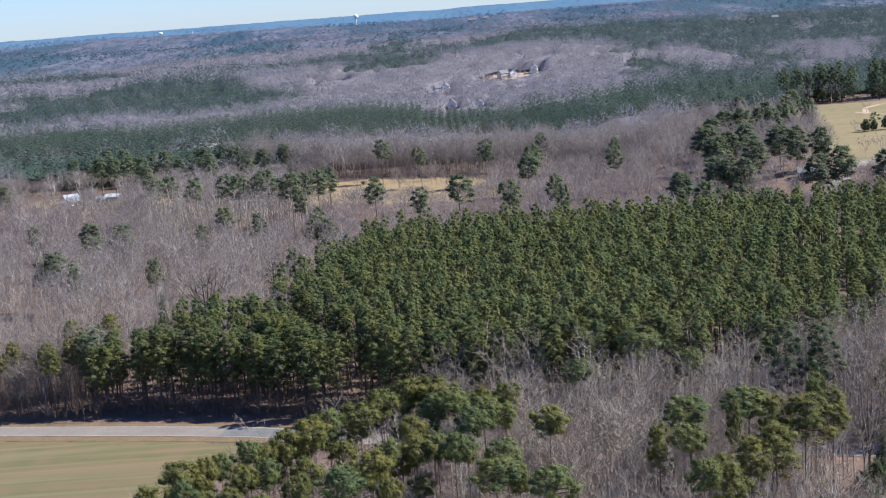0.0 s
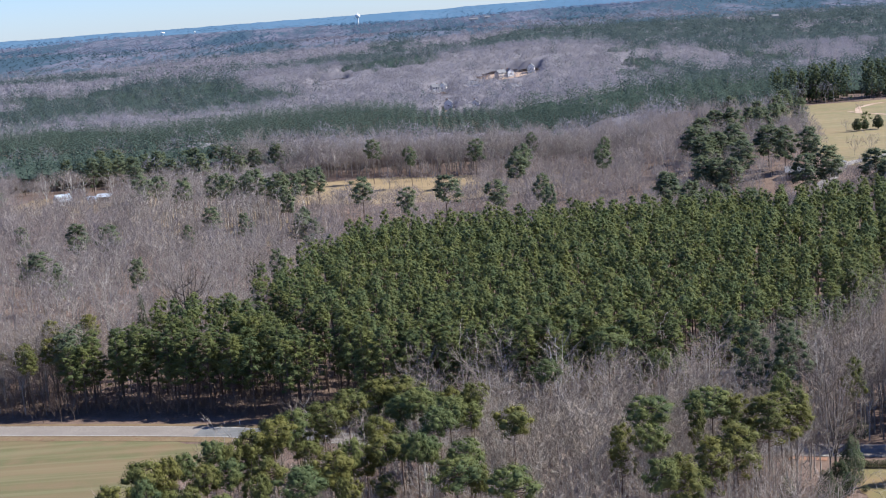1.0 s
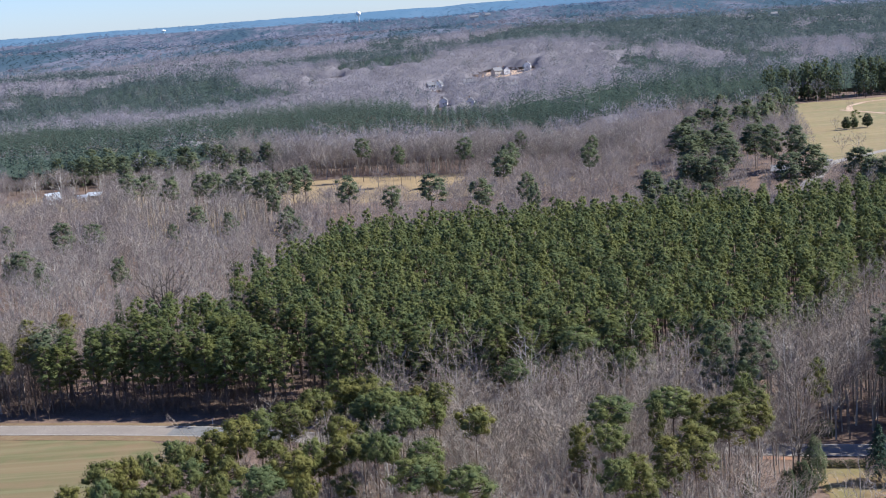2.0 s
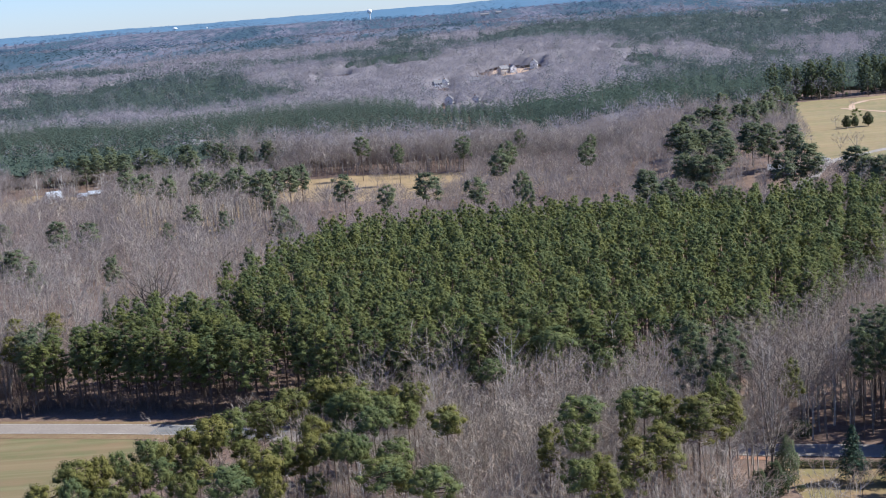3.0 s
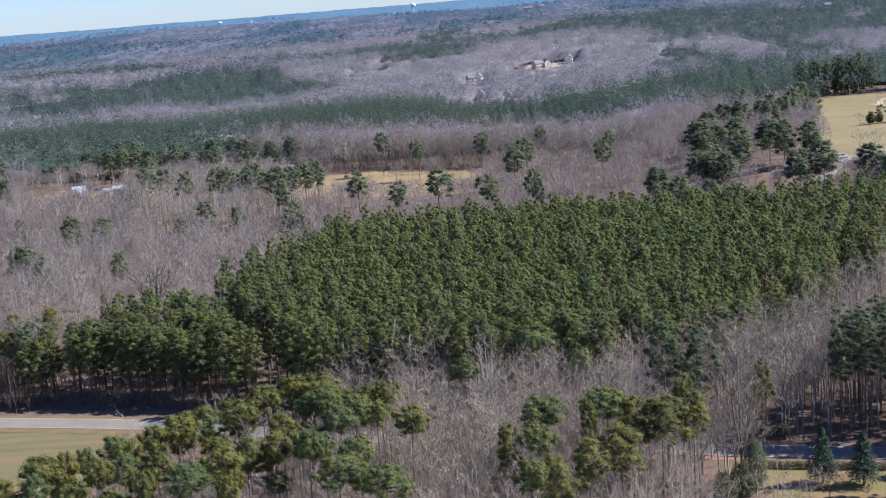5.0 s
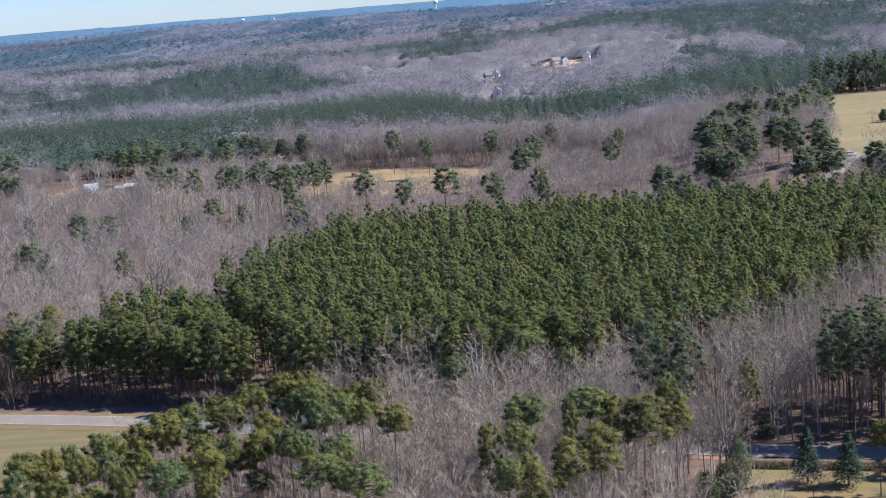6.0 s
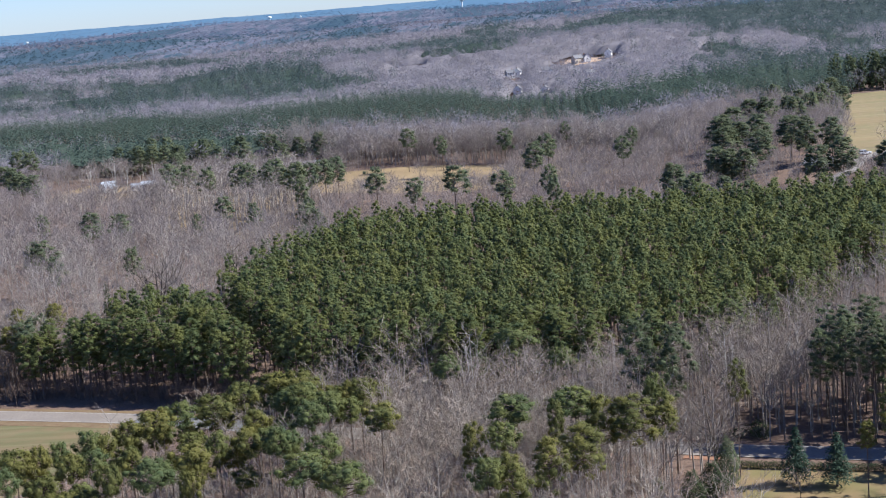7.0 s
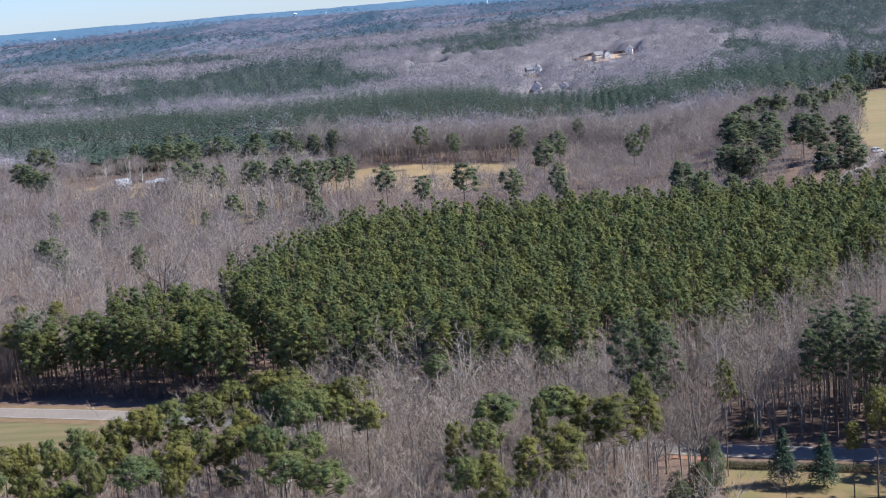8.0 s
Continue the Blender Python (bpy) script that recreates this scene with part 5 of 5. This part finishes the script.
plant([cedar], [(200.5, 652, 0.95, 0.95), (204.8, 654, 0.8, 0.8), (211.5, 655.5, 1.05, 1.05)])
field_oak = tree_kind("pine_tree", pine_parts(360, 8.5, 3.2, 3.0, 12, 26, 0.7), (M_PBARK, M_NEEDLE), "short round-topped pine behind dark cedars in the pasture", "pine tree")
plant([field_oak], [(207.0, 660, 1.0, 1.0)])
lone = tree_kind("bare_tree", bare_parts(365, 7.0, 3.2, 3, 6, 4, 5, 1.0, 0.05, 0.15), (M_BARK, M_TWIG), "low leafless tree standing alone in the pasture", "bare tree", "pasture bare trees")
plant([lone], [(195.5, 652, 0.8, 0.8), (180.0, 668, 0.8, 0.8), (172, 560, 1.1, 1.1), (177, 556, 1.2, 1.2), (230.5, 748, 0.7, 0.7)])
dark_oak = tree_kind("oak_tree", bare_parts(370, 17.5, 8.5, 5, 6, 4, 5, 1.9, 0.06, 0.32, 0, 2.6), (M_DARK_BARK, M_TWIG), "old leafless oak with thick dark spreading limbs", "oak tree")
plant([dark_oak], [(-58.5, 337, 1.2, 1.2)])
ivy_tree = tree_kind("ivy_tree", bare_parts(380, 20.0, 3.8, 2, 7, 4, 5, 1.6, 0.07, 0.35, 420, 2.0), (M_DARK_BARK, [M_TWIG, M_HOLLY]), "leafless tree clad in dark ivy above the pines", "ivy-clad tree")
plant([ivy_tree], [(-44.8, 361, 1.02, 1.02)])
dark_top = tree_kind("evergreen_tree", shrub_parts(390, 18.0, 1.7, 1500, 0.5), (M_DARK_BARK, M_HOLLY), "slim almost black evergreen at the plantation edge", "evergreen tree")
plant([dark_top], [(-65.2, 316, 1.0, 1.06)])
sycamore = tree_kind("sycamore_tree", bare_parts(400, 18.5, 4.2, 3, 8, 5, 6, 1.4, 0.045, 0.28), (M_PALE_BARK, M_TWIG), "leafless sycamore with whitish trunk and limbs", "sycamore tree", "pale sycamores")
plant([sycamore], [(-162, 632, 1.3, 0.9), (-173, 630, 1.2, 0.8), (-157, 634, 1.0, 0.7), (-144, 636, 1.1, 0.75), (0.6, 204, 1.02, 1.02), (24.7, 254, 1.05, 1.05), (-46, 345, 0.8, 0.8), (16, 262, 0.85, 0.85), (47, 266, 0.95, 0.95), (72, 247, 0.95, 0.95), (83, 243, 1.0, 1.0)])
tall_bare = tree_kind("tall_bare_tree", bare_parts(410, 23.5, 6.0, 3, 17, 8, 8, 1.5, 0.040, 0.14, 0, 1.2), (M_SHADE_BARK, M_TWIG), "tall leafless tree with a twin trunk beside the lawn", "bare tree")
plant([tall_bare], [(65.3, 214.5, 1.0, 1.0)])


def hedge():
    root = new("hedge")
    rng_h = np.random.default_rng(77)
    n = 11000
    u = rng_h.uniform(0, 1, n)
    x = 69.5 + u * 31
    y = 222.6 - u * 7.2
    q = rng_h.normal(size=(n, 3))
    q /= np.linalg.norm(q, axis=1)[:, None]
    r = rng_h.uniform(0.6, 1.0, n)[:, None]
    p = np.stack([x, y, land(x, y) + 0.75], 1) + q * r * np.array([0.7, 0.7, 0.75])
    b = Build()
    b.tufts(p, q + (0, 0, 0.3), 0.24, rng_h)
    v, t, m = b.arrays()
    ob = new("foliage", raw_mesh("foliage", v, t, [M_HEDGE], m))
    ob.parent = root
    w = Build()
    for a in np.linspace(0.01, 0.99, 44):
        w.tube([(69.5 + a * 31, 222.6 - a * 7.2, -0.05), (69.5 + a * 31, 222.6 - a * 7.2, 1.1)], [0.04, 0.01], 4)
    v, t, m = w.arrays()
    ob = new("stems", raw_mesh("stems", v, t, [M_DARK_BARK], m))
    ob.parent = root
    return tagged(root, "low dark brownish-green clipped hedge along the roadside", "hedge")


hedge()

# ---- things: roads, buildings, car ----
M_WHITE = surface("white_siding", ((0.74, 0.74, 0.72), (0.80, 0.80, 0.78), (0.62, 0.62, 0.60)), (0.8, 4.0), rough=0.6)
M_TIN = surface("pale_metal_roof", ((0.36, 0.41, 0.47), (0.43, 0.47, 0.52), (0.28, 0.32, 0.37)), (0.4, 2.5), rough=0.45)
M_SHINGLE = surface("grey_shingles", ((0.16, 0.16, 0.17), (0.21, 0.21, 0.22), (0.11, 0.11, 0.12)), (0.6, 4.0))
M_STONE = surface("tan_stone", ((0.42, 0.37, 0.30), (0.52, 0.47, 0.40), (0.32, 0.28, 0.23)), (0.6, 2.0))
M_BROWN = surface("brown_boards", ((0.15, 0.11, 0.085), (0.20, 0.15, 0.12), (0.10, 0.075, 0.06)), (0.6, 3.0))
M_CLAY = surface("red_clay", ((0.23, 0.115, 0.070), (0.28, 0.16, 0.105), (0.18, 0.095, 0.058)), (0.3, 2.0), bump=0.03)
M_VERGE = surface("weedy_verge", ((0.145, 0.105, 0.060), (0.18, 0.132, 0.075), (0.145, 0.086, 0.052)), (0.35, 1.2), bump=0.08, bump_scale=2.0)
M_SOIL = surface("graded_soil", ((0.40, 0.29, 0.21), (0.33, 0.22, 0.15), (0.45, 0.36, 0.28)), (0.05, 0.4), bump=0.05, stretch=(0.3, 1.6, 1, 0.2))
M_GRAVEL = surface("pale_gravel", ((0.23, 0.21, 0.19), (0.28, 0.26, 0.24), (0.18, 0.165, 0.15)), (0.3, 2.0), bump=0.02)
M_PAINT = surface("road_paint", ((0.42, 0.41, 0.39), (0.50, 0.49, 0.46), (0.30, 0.29, 0.27)), (0.7, 4.0))
M_GLASS, gn, gl, gb = node_material("window_glass", 0.08)
gb.inputs["Base Color"].default_value = (0.03, 0.035, 0.04, 1)
gb.inputs["Specular IOR Level"].default_value = 0.6
M_CARPAINT, gn, gl, gb = node_material("white_car_paint", 0.25)
gb.inputs["Base Color"].default_value = (0.78, 0.78, 0.78, 1)
gb.inputs["Coat Weight"].default_value = 0.6
M_RUBBER, gn, gl, gb = node_material("tyre_rubber", 0.8)
gb.inputs["Base Color"].default_value = (0.02, 0.02, 0.02, 1)
M_CHROME, gn, gl, gb = node_material("wheel_metal", 0.3)
gb.inputs["Base Color"].default_value, gb.inputs["Metallic"].default_value = (0.6, 0.6, 0.62, 1), 1.0
M_LAMP_RED, gn, gl, gb = node_material("red_lens", 0.2)
gb.inputs["Base Color"].default_value = (0.45, 0.02, 0.02, 1)


def part(name, bm, material, parent, label=""):
    me = bpy.data.meshes.new(name)
    bm.to_mesh(me)
    bm.free()
    me.materials.append(material)
    ob = new(name, me)
    ob.parent = parent
    if label:
        ob["label"] = label
    return ob


def box(x0, x1, y0, y1, z0, z1, bevel=0.0):
    bm = bmesh.new()
    bmesh.ops.create_cube(bm, size=1.0, matrix=Matrix.Translation(((x0 + x1) / 2, (y0 + y1) / 2, (z0 + z1) / 2)) @ Matrix.Diagonal((x1 - x0, y1 - y0, z1 - z0, 1)))
    if bevel:
        bmesh.ops.bevel(bm, geom=bm.edges[:], offset=bevel, segments=2, affect="EDGES")
    return bm


def prism(profile, axis_len, thick_axis="y", offset=0.0):
    """A profile of (a, z) points drawn out along an axis."""
    bm = bmesh.new()
    ends = []
    for s in (-0.5, 0.5):
        row = []
        for a, z in profile:
            c = s * axis_len + offset
            row.append(bm.verts.new((a, c, z) if thick_axis == "y" else (c, a, z)))
        ends.append(row)
    n = len(profile)
    bm.faces.new(ends[0])
    bm.faces.new(ends[1][::-1])
    for i in range(n):
        bm.faces.new((ends[0][i], ends[1][i], ends[1][(i + 1) % n], ends[0][(i + 1) % n]))
    bmesh.ops.recalc_face_normals(bm, faces=bm.faces[:])
    return bm


def house(x, y, w, d, wall_h, roof_h, yaw, wall_mat, roof_mat, label, category="house", group="", storeys=1, chimney=True, bays=4, sink=0.1):
    """A gabled house: ridge along its width, windows with frames and panes, a door, a chimney."""
    root = new("house")
    root.matrix_basis = pose(x, y, float(land(x, y)) - sink, 0, 0, yaw)
    e = 0.35
    walls = prism([(-d / 2, 0), (d / 2, 0), (d / 2, wall_h), (0, wall_h + roof_h), (-d / 2, wall_h)], w, "x")
    part("wall", walls, wall_mat, root)
    t = 0.22
    k = roof_h / (d / 2)
    prof = [(-d / 2 - e, wall_h - e * k + 0.03), (0, wall_h + roof_h + 0.03), (d / 2 + e, wall_h - e * k + 0.03), (d / 2 + e, wall_h - e * k + 0.03 + t), (0, wall_h + roof_h + 0.03 + t), (-d / 2 - e, wall_h - e * k + 0.03 + t)]
    part("roof", prism(prof, w + 2 * e, "x"), roof_mat, root)
    for st in range(storeys):
        z0 = 0.9 + st * 2.8
        for i in range(bays):
            cx = -w / 2 + w * (i + 0.5) / bays
            for side in (-1, 1):
                if st == 0 and i == bays // 2 and side == -1:
                    continue
                y0 = side * d / 2
                fr = part("window", box(cx - 0.62, cx + 0.62, y0 - 0.05, y0 + 0.05, z0 - 0.08, z0 + 1.48), M_WHITE, root)
                part("pane", box(cx - 0.52, cx + 0.52, y0 - 0.06, y0 + 0.06, z0, z0 + 1.38), M_GLASS, fr)
    for side in (-1, 1):
        fr = part("window", box(side * w / 2 - 0.05, side * w / 2 + 0.05, -0.55, 0.55, wall_h * 0.5, wall_h * 0.5 + 1.3), M_WHITE, root)
        part("pane", box(side * w / 2 - 0.06, side * w / 2 + 0.06, -0.45, 0.45, wall_h * 0.5 + 0.1, wall_h * 0.5 + 1.2), M_GLASS, fr)
    cx = -w / 2 + w * (bays // 2 + 0.5) / bays
    part("door", box(cx - 0.5, cx + 0.5, -d / 2 - 0.06, -d / 2 + 0.04, 0.1, 2.15), M_BROWN, root)
    if chimney:
        part("chimney", box(w * 0.28, w * 0.28 + 0.8, d * 0.1, d * 0.1 + 0.8, wall_h, wall_h + roof_h + 0.9), M_CLAY, root)
    return tagged(root, label, category, group)


def open_shed(x, y, w, d, h, yaw):
    root = new("shed")
    root.matrix_basis = pose(x, y, float(land(x, y)), 0, 0, yaw)
    part("roof", prism([(-d / 2 - 0.4, h), (d / 2 + 0.4, h + 1.0), (d / 2 + 0.4, h + 1.15), (-d / 2 - 0.4, h + 0.15)], w + 0.8, "x"), M_TIN, root, "pale sheet-metal roof")
    part("back_wall", box(-w / 2, w / 2, d / 2 - 0.15, d / 2, 0, h + 0.9), M_BROWN, root)
    for s in (-1, 1):
        part("side_wall", prism([(-d / 2, 0), (d / 2 - 0.16, 0), (d / 2 - 0.16, h + 0.86), (-d / 2, h + 0.0)], 0.15, "x", s * (w / 2 - 0.08)), M_BROWN, root)
    for i in range(4):
        px_ = -w / 2 + 0.3 + i * (w - 0.6) / 3
        part("post", box(px_ - 0.1, px_ + 0.1, -d / 2 + 0.05, -d / 2 + 0.25, 0, h + 0.02), M_BROWN, root)
    return tagged(root, "open-fronted shed with a pale metal roof in a clearing", "shed")


house(-168.5, 641, 6.5, 6.0, 2.2, 2.8, 38, M_WHITE, M_TIN, "old house with a pale metal gable roof under big bare trees", chimney=True)
house(-154.5, 639.5, 4, 3.5, 2.2, 1.1, 5, M_WHITE, M_TIN, "small white outbuilding beside a shed", "outbuilding", chimney=False, bays=2)
open_shed(-149.5, 641.5, 6.5, 4.5, 2.6, -4)
house(-75.5, 669, 9, 7, 2.8, 2.2, 8, M_BROWN, M_SHINGLE, "grey-roofed brown cabin half hidden by pines", "cabin", bays=3)
house(139, 519, 10, 7, 2.6, 1.6, -12, M_BROWN, M_SHINGLE, "low dark-roofed ranch house under the pines", bays=5)
for (x, y, w, h, yaw) in ((15.6, 1120, 6, 5.6, 84), (37, 1112, 5, 4.6, 80), (6, 1263, 7, 5.2, 20), (13, 1267, 7, 5.2, 75), (39.5, 1263, 9, 5.0, 10), (48, 1250, 7, 4.4, 15), (76, 1225, 10, 4.4, 30), (97, 1323, 7, 5.4, 80), (85, 1003, 8, 4.4, 20)):
    house(x, y, w, 6.5, h, 2.6, yaw, M_WHITE, M_SHINGLE, "white two-storey house among leafless woods", group="distant houses", storeys=2 if h > 5 else 1, bays=3)
house(67.5, 1313, 9, 6.5, 4.8, 2.8, 35, M_STONE, M_SHINGLE, "large pale stone house above graded terraces", group="distant houses", storeys=2, bays=5)
house(76, 1316, 7, 6, 4.6, 2.6, 110, M_WHITE, M_SHINGLE, "large white house with steep gables above graded soil", group="distant houses", storeys=2, bays=4)
for (x, y, w, d, h, yaw) in ((508, 2226, 9, 7, 13, 15), (554, 2262, 11, 7, 13, 5), (115, 3560, 22, 10, 14, 4), (150, 3570, 14, 9, 14, 4), (-1612, 4030, 12, 9, 12, 20), (-1545, 3970, 8, 8, 12, 20)):
    house(x, y, w, d, h, 3.0, yaw, M_STONE, M_SHINGLE, "far pale building on a wooded ridge", "building", "far buildings", bays=6, chimney=False)


def lathe(profile, k=20):
    """A turned body from (radius, height) pairs."""
    bm = bmesh.new()
    rings = [[bm.verts.new((r * math.cos(2 * math.pi * i / k), r * math.sin(2 * math.pi * i / k), z)) for i in range(k)] for r, z in profile]
    for a, b in zip(rings, rings[1:]):
        for i in range(k):
            bm.faces.new((a[i], a[(i + 1) % k], b[(i + 1) % k], b[i]))
    bm.faces.new(rings[0][::-1])
    bm.faces.new(rings[-1])
    for f in bm.faces:
        f.smooth = True
    return bm


def water_tower(x, y, top, r, label):
    root = new("water_tower")
    root.matrix_basis = pose(x, y, float(land(x, y)), 0, 0, 0)
    h = top - float(land(x, y))
    part("column", lathe([(r * 0.42, 0), (r * 0.26, h * 0.12), (r * 0.24, h * 0.62), (r * 0.40, h * 0.70)]), M_WHITE, root)
    part("tank", lathe([(r * 0.38, h * 0.69), (r * 0.85, h * 0.76), (r, h * 0.84), (r * 0.92, h * 0.92), (r * 0.5, h * 0.985), (r * 0.08, h)]), M_WHITE, root)
    part("beacon", lathe([(r * 0.07, h * 1.001), (r * 0.05, h * 1.05)], 8), M_WHITE, root)
    return tagged(root, label, "water tower", "water towers")


water_tower(-202, 4120, 83.5, 7.4, "white water tower rising above the far horizon")
water_tower(-774, 4148, 73, 7.2, "white round water tank on the far ridge")
water_tower(-681, 4150, 68, 2.6, "small white water tower beside a larger tank on the ridge")
water_tower(-1427, 3917, 58, 4.0, "slim white water tower among far woods")


def suv(x, y, yaw):
    """A white sport utility car: body, glasshouse, wheels with rims, lights."""
    root = new("car")
    root.matrix_basis = pose(x, y, float(land(x, y)) + 0.1, 0, 0, yaw)
    body = prism([(-2.35, 0.45), (-2.38, 0.85), (-2.30, 1.05), (-2.05, 1.08), (1.05, 1.08), (2.15, 0.98), (2.38, 0.82), (2.38, 0.42), (1.9, 0.32), (-1.9, 0.32)], 1.85)
    bmesh.ops.bevel(body, geom=body.edges[:], offset=0.05, segments=2, affect="EDGES")
    part("body", body, M_CARPAINT, root)
    cab = prism([(-2.22, 1.06), (-1.95, 1.70), (-1.6, 1.76), (0.05, 1.74), (1.0, 1.09)], 1.62)
    part("glasshouse", cab, M_GLASS, root, "dark tinted windows")
    roof = prism([(-1.98, 1.68), (-1.6, 1.77), (0.05, 1.755), (0.12, 1.70), (-1.6, 1.72)], 1.66)
    part("roof", roof, M_CARPAINT, root)
    for a in (-2.16, -1.0, 0.05):
        for s in (-0.815, 0.815):
            part("pillar", box(a - 0.05, a + 0.05, s - 0.02, s + 0.02, 1.05, 1.70 if a > -2 else 1.3), M_CARPAINT, root)
    for a in (-1.45, 1.45):
        for s in (-0.86, 0.86):
            m = pose(a, s, 0.36, 90, 0, 0)
            tyre = lathe([(0.22, -0.11), (0.34, -0.11), (0.36, -0.06), (0.36, 0.06), (0.34, 0.11), (0.22, 0.11)], 18)
            tyre.transform(m)
            w = part("wheel", tyre, M_RUBBER, root)
            rim = lathe([(0.05, -0.125), (0.21, -0.12), (0.21, 0.12), (0.05, 0.125)], 12)
            rim.transform(m)
            part("rim", rim, M_CHROME, w)
    for s in (-0.7, 0.7):
        part("headlight", box(2.30, 2.40, s - 0.18, s + 0.18, 0.68, 0.84, 0.02), M_GLASS, root)
        part("tail_light", box(-2.40, -2.30, s - 0.13, s + 0.13, 0.72, 1.0, 0.02), M_LAMP_RED, root)
    part("bumper", box(2.30, 2.44, -0.85, 0.85, 0.34, 0.56, 0.04), M_RUBBER, root)
    part("bumper", box(-2.44, -2.30, -0.85, 0.85, 0.34, 0.56, 0.04), M_RUBBER, root)
    return tagged(root, "white sport utility car parked on a gravel drive", "car")


suv(160.3, 540.5, 14)


def lane(name, pts, width, mat, lift, label, category):
    """A drive or track along smooth points."""
    p = np.array(pts, float)
    u = np.linspace(0, len(p) - 1, 12 * len(p))
    x, y = np.interp(u, np.arange(len(p)), p[:, 0]), np.interp(u, np.arange(len(p)), p[:, 1])
    for _ in range(6):
        x[1:-1], y[1:-1] = (x[:-2] + 2 * x[1:-1] + x[2:]) / 4, (y[:-2] + 2 * y[1:-1] + y[2:]) / 4
    d = np.stack([np.gradient(x), np.gradient(y)], 1)
    d /= np.linalg.norm(d, axis=1)[:, None] + 1e-9
    nrm = np.stack([-d[:, 1], d[:, 0]], 1)
    wv = width * (1 + 0.12 * np.sin(u * 5.1) + 0.08 * np.sin(u * 11.7)) / 2
    L, R = np.stack([x, y], 1) + nrm * wv[:, None], np.stack([x, y], 1) - nrm * wv[:, None]
    v = np.concatenate([np.column_stack([q, land(q[:, 0], q[:, 1]) + lift]) for q in (L, R)])
    n = len(x)
    i = np.arange(n - 1)
    t = np.concatenate([np.stack([i, i + n, i + n + 1], 1), np.stack([i, i + n + 1, i + 1], 1)])
    return tagged(new(name, raw_mesh(name, v, t, [mat])), label, category, kind="structure")


lane("driveway", [(135, 488), (142, 503), (151, 516), (158, 533), (168, 544), (190, 563), (225, 585), (280, 600)], 4.5, M_GRAVEL, 0.12, "pale gravel driveway beside the pasture", "driveway")
lane("dirt_track", [(228, 740), (237, 772), (252, 791), (268, 797), (330, 805)], 3.2, M_SOIL, 0.12, "sandy dirt track along the pasture edge", "track")
lane("dirt_track", [(226, 752), (232, 737), (240, 712), (262, 700), (330, 705)], 2.8, M_SOIL, 0.14, "sandy dirt track across the pasture", "track")
draped("bare_ground", SOIL, M_SOIL, 0.15, 8.0, "graded tan building site on the knoll", "bare ground", 1.5)
draped("bare_ground", [(-112, 1358), (-78, 1360), (-78, 1376), (-112, 1373)], M_SOIL, 0.15, 8.0, "strip of bare tan soil among leafless woods", "bare ground", 1.0)

edge_x = np.arange(-158, 139, 2.0)
ribbon("edge_line", edge_x, 2.95, 0.11, M_PAINT, 0.106, "faded white edge line on the road", "road marking")
ribbon("edge_line", edge_x, -2.95, 0.11, M_PAINT, 0.106, "faded white edge line on the road", "road marking")
ribbon("road_patch", np.arange(-46, -19, 1.0), -0.1, 5.7, M_ASPHALT_NEW, 0.104, "darker resurfaced stretch of asphalt", "road")
ribbon("verge", np.arange(-150, -28, 2.0), -4.9, 3.0, M_VERGE, 0.085, "weedy tan and reddish verge between road and hay field", "verge")
ribbon("verge", np.arange(-150, -16, 2.0), 4.2, 1.6, M_VERGE, 0.085, "weedy verge below the plantation edge", "verge")
ribbon("verge", np.arange(63, 70, 1.0), -4.6, 1.7, M_CLAY, 0.085, "red clay bank beside the shaded road", "verge")


def marker_post(x, y):
    root = new("marker_post")
    root.matrix_basis = pose(x, y, float(land(x, y)), 0, 0, 10)
    part("post", box(-0.05, 0.05, -0.03, 0.03, -0.2, 1.3, 0.01), M_WHITE, root)
    part("reflector", box(-0.045, 0.045, -0.045, -0.031, 1.0, 1.2), M_LAMP_RED, root)
    return tagged(root, "white roadside marker post on the far verge", "marker post", "marker posts")


marker_post(-38.2, 272.2)
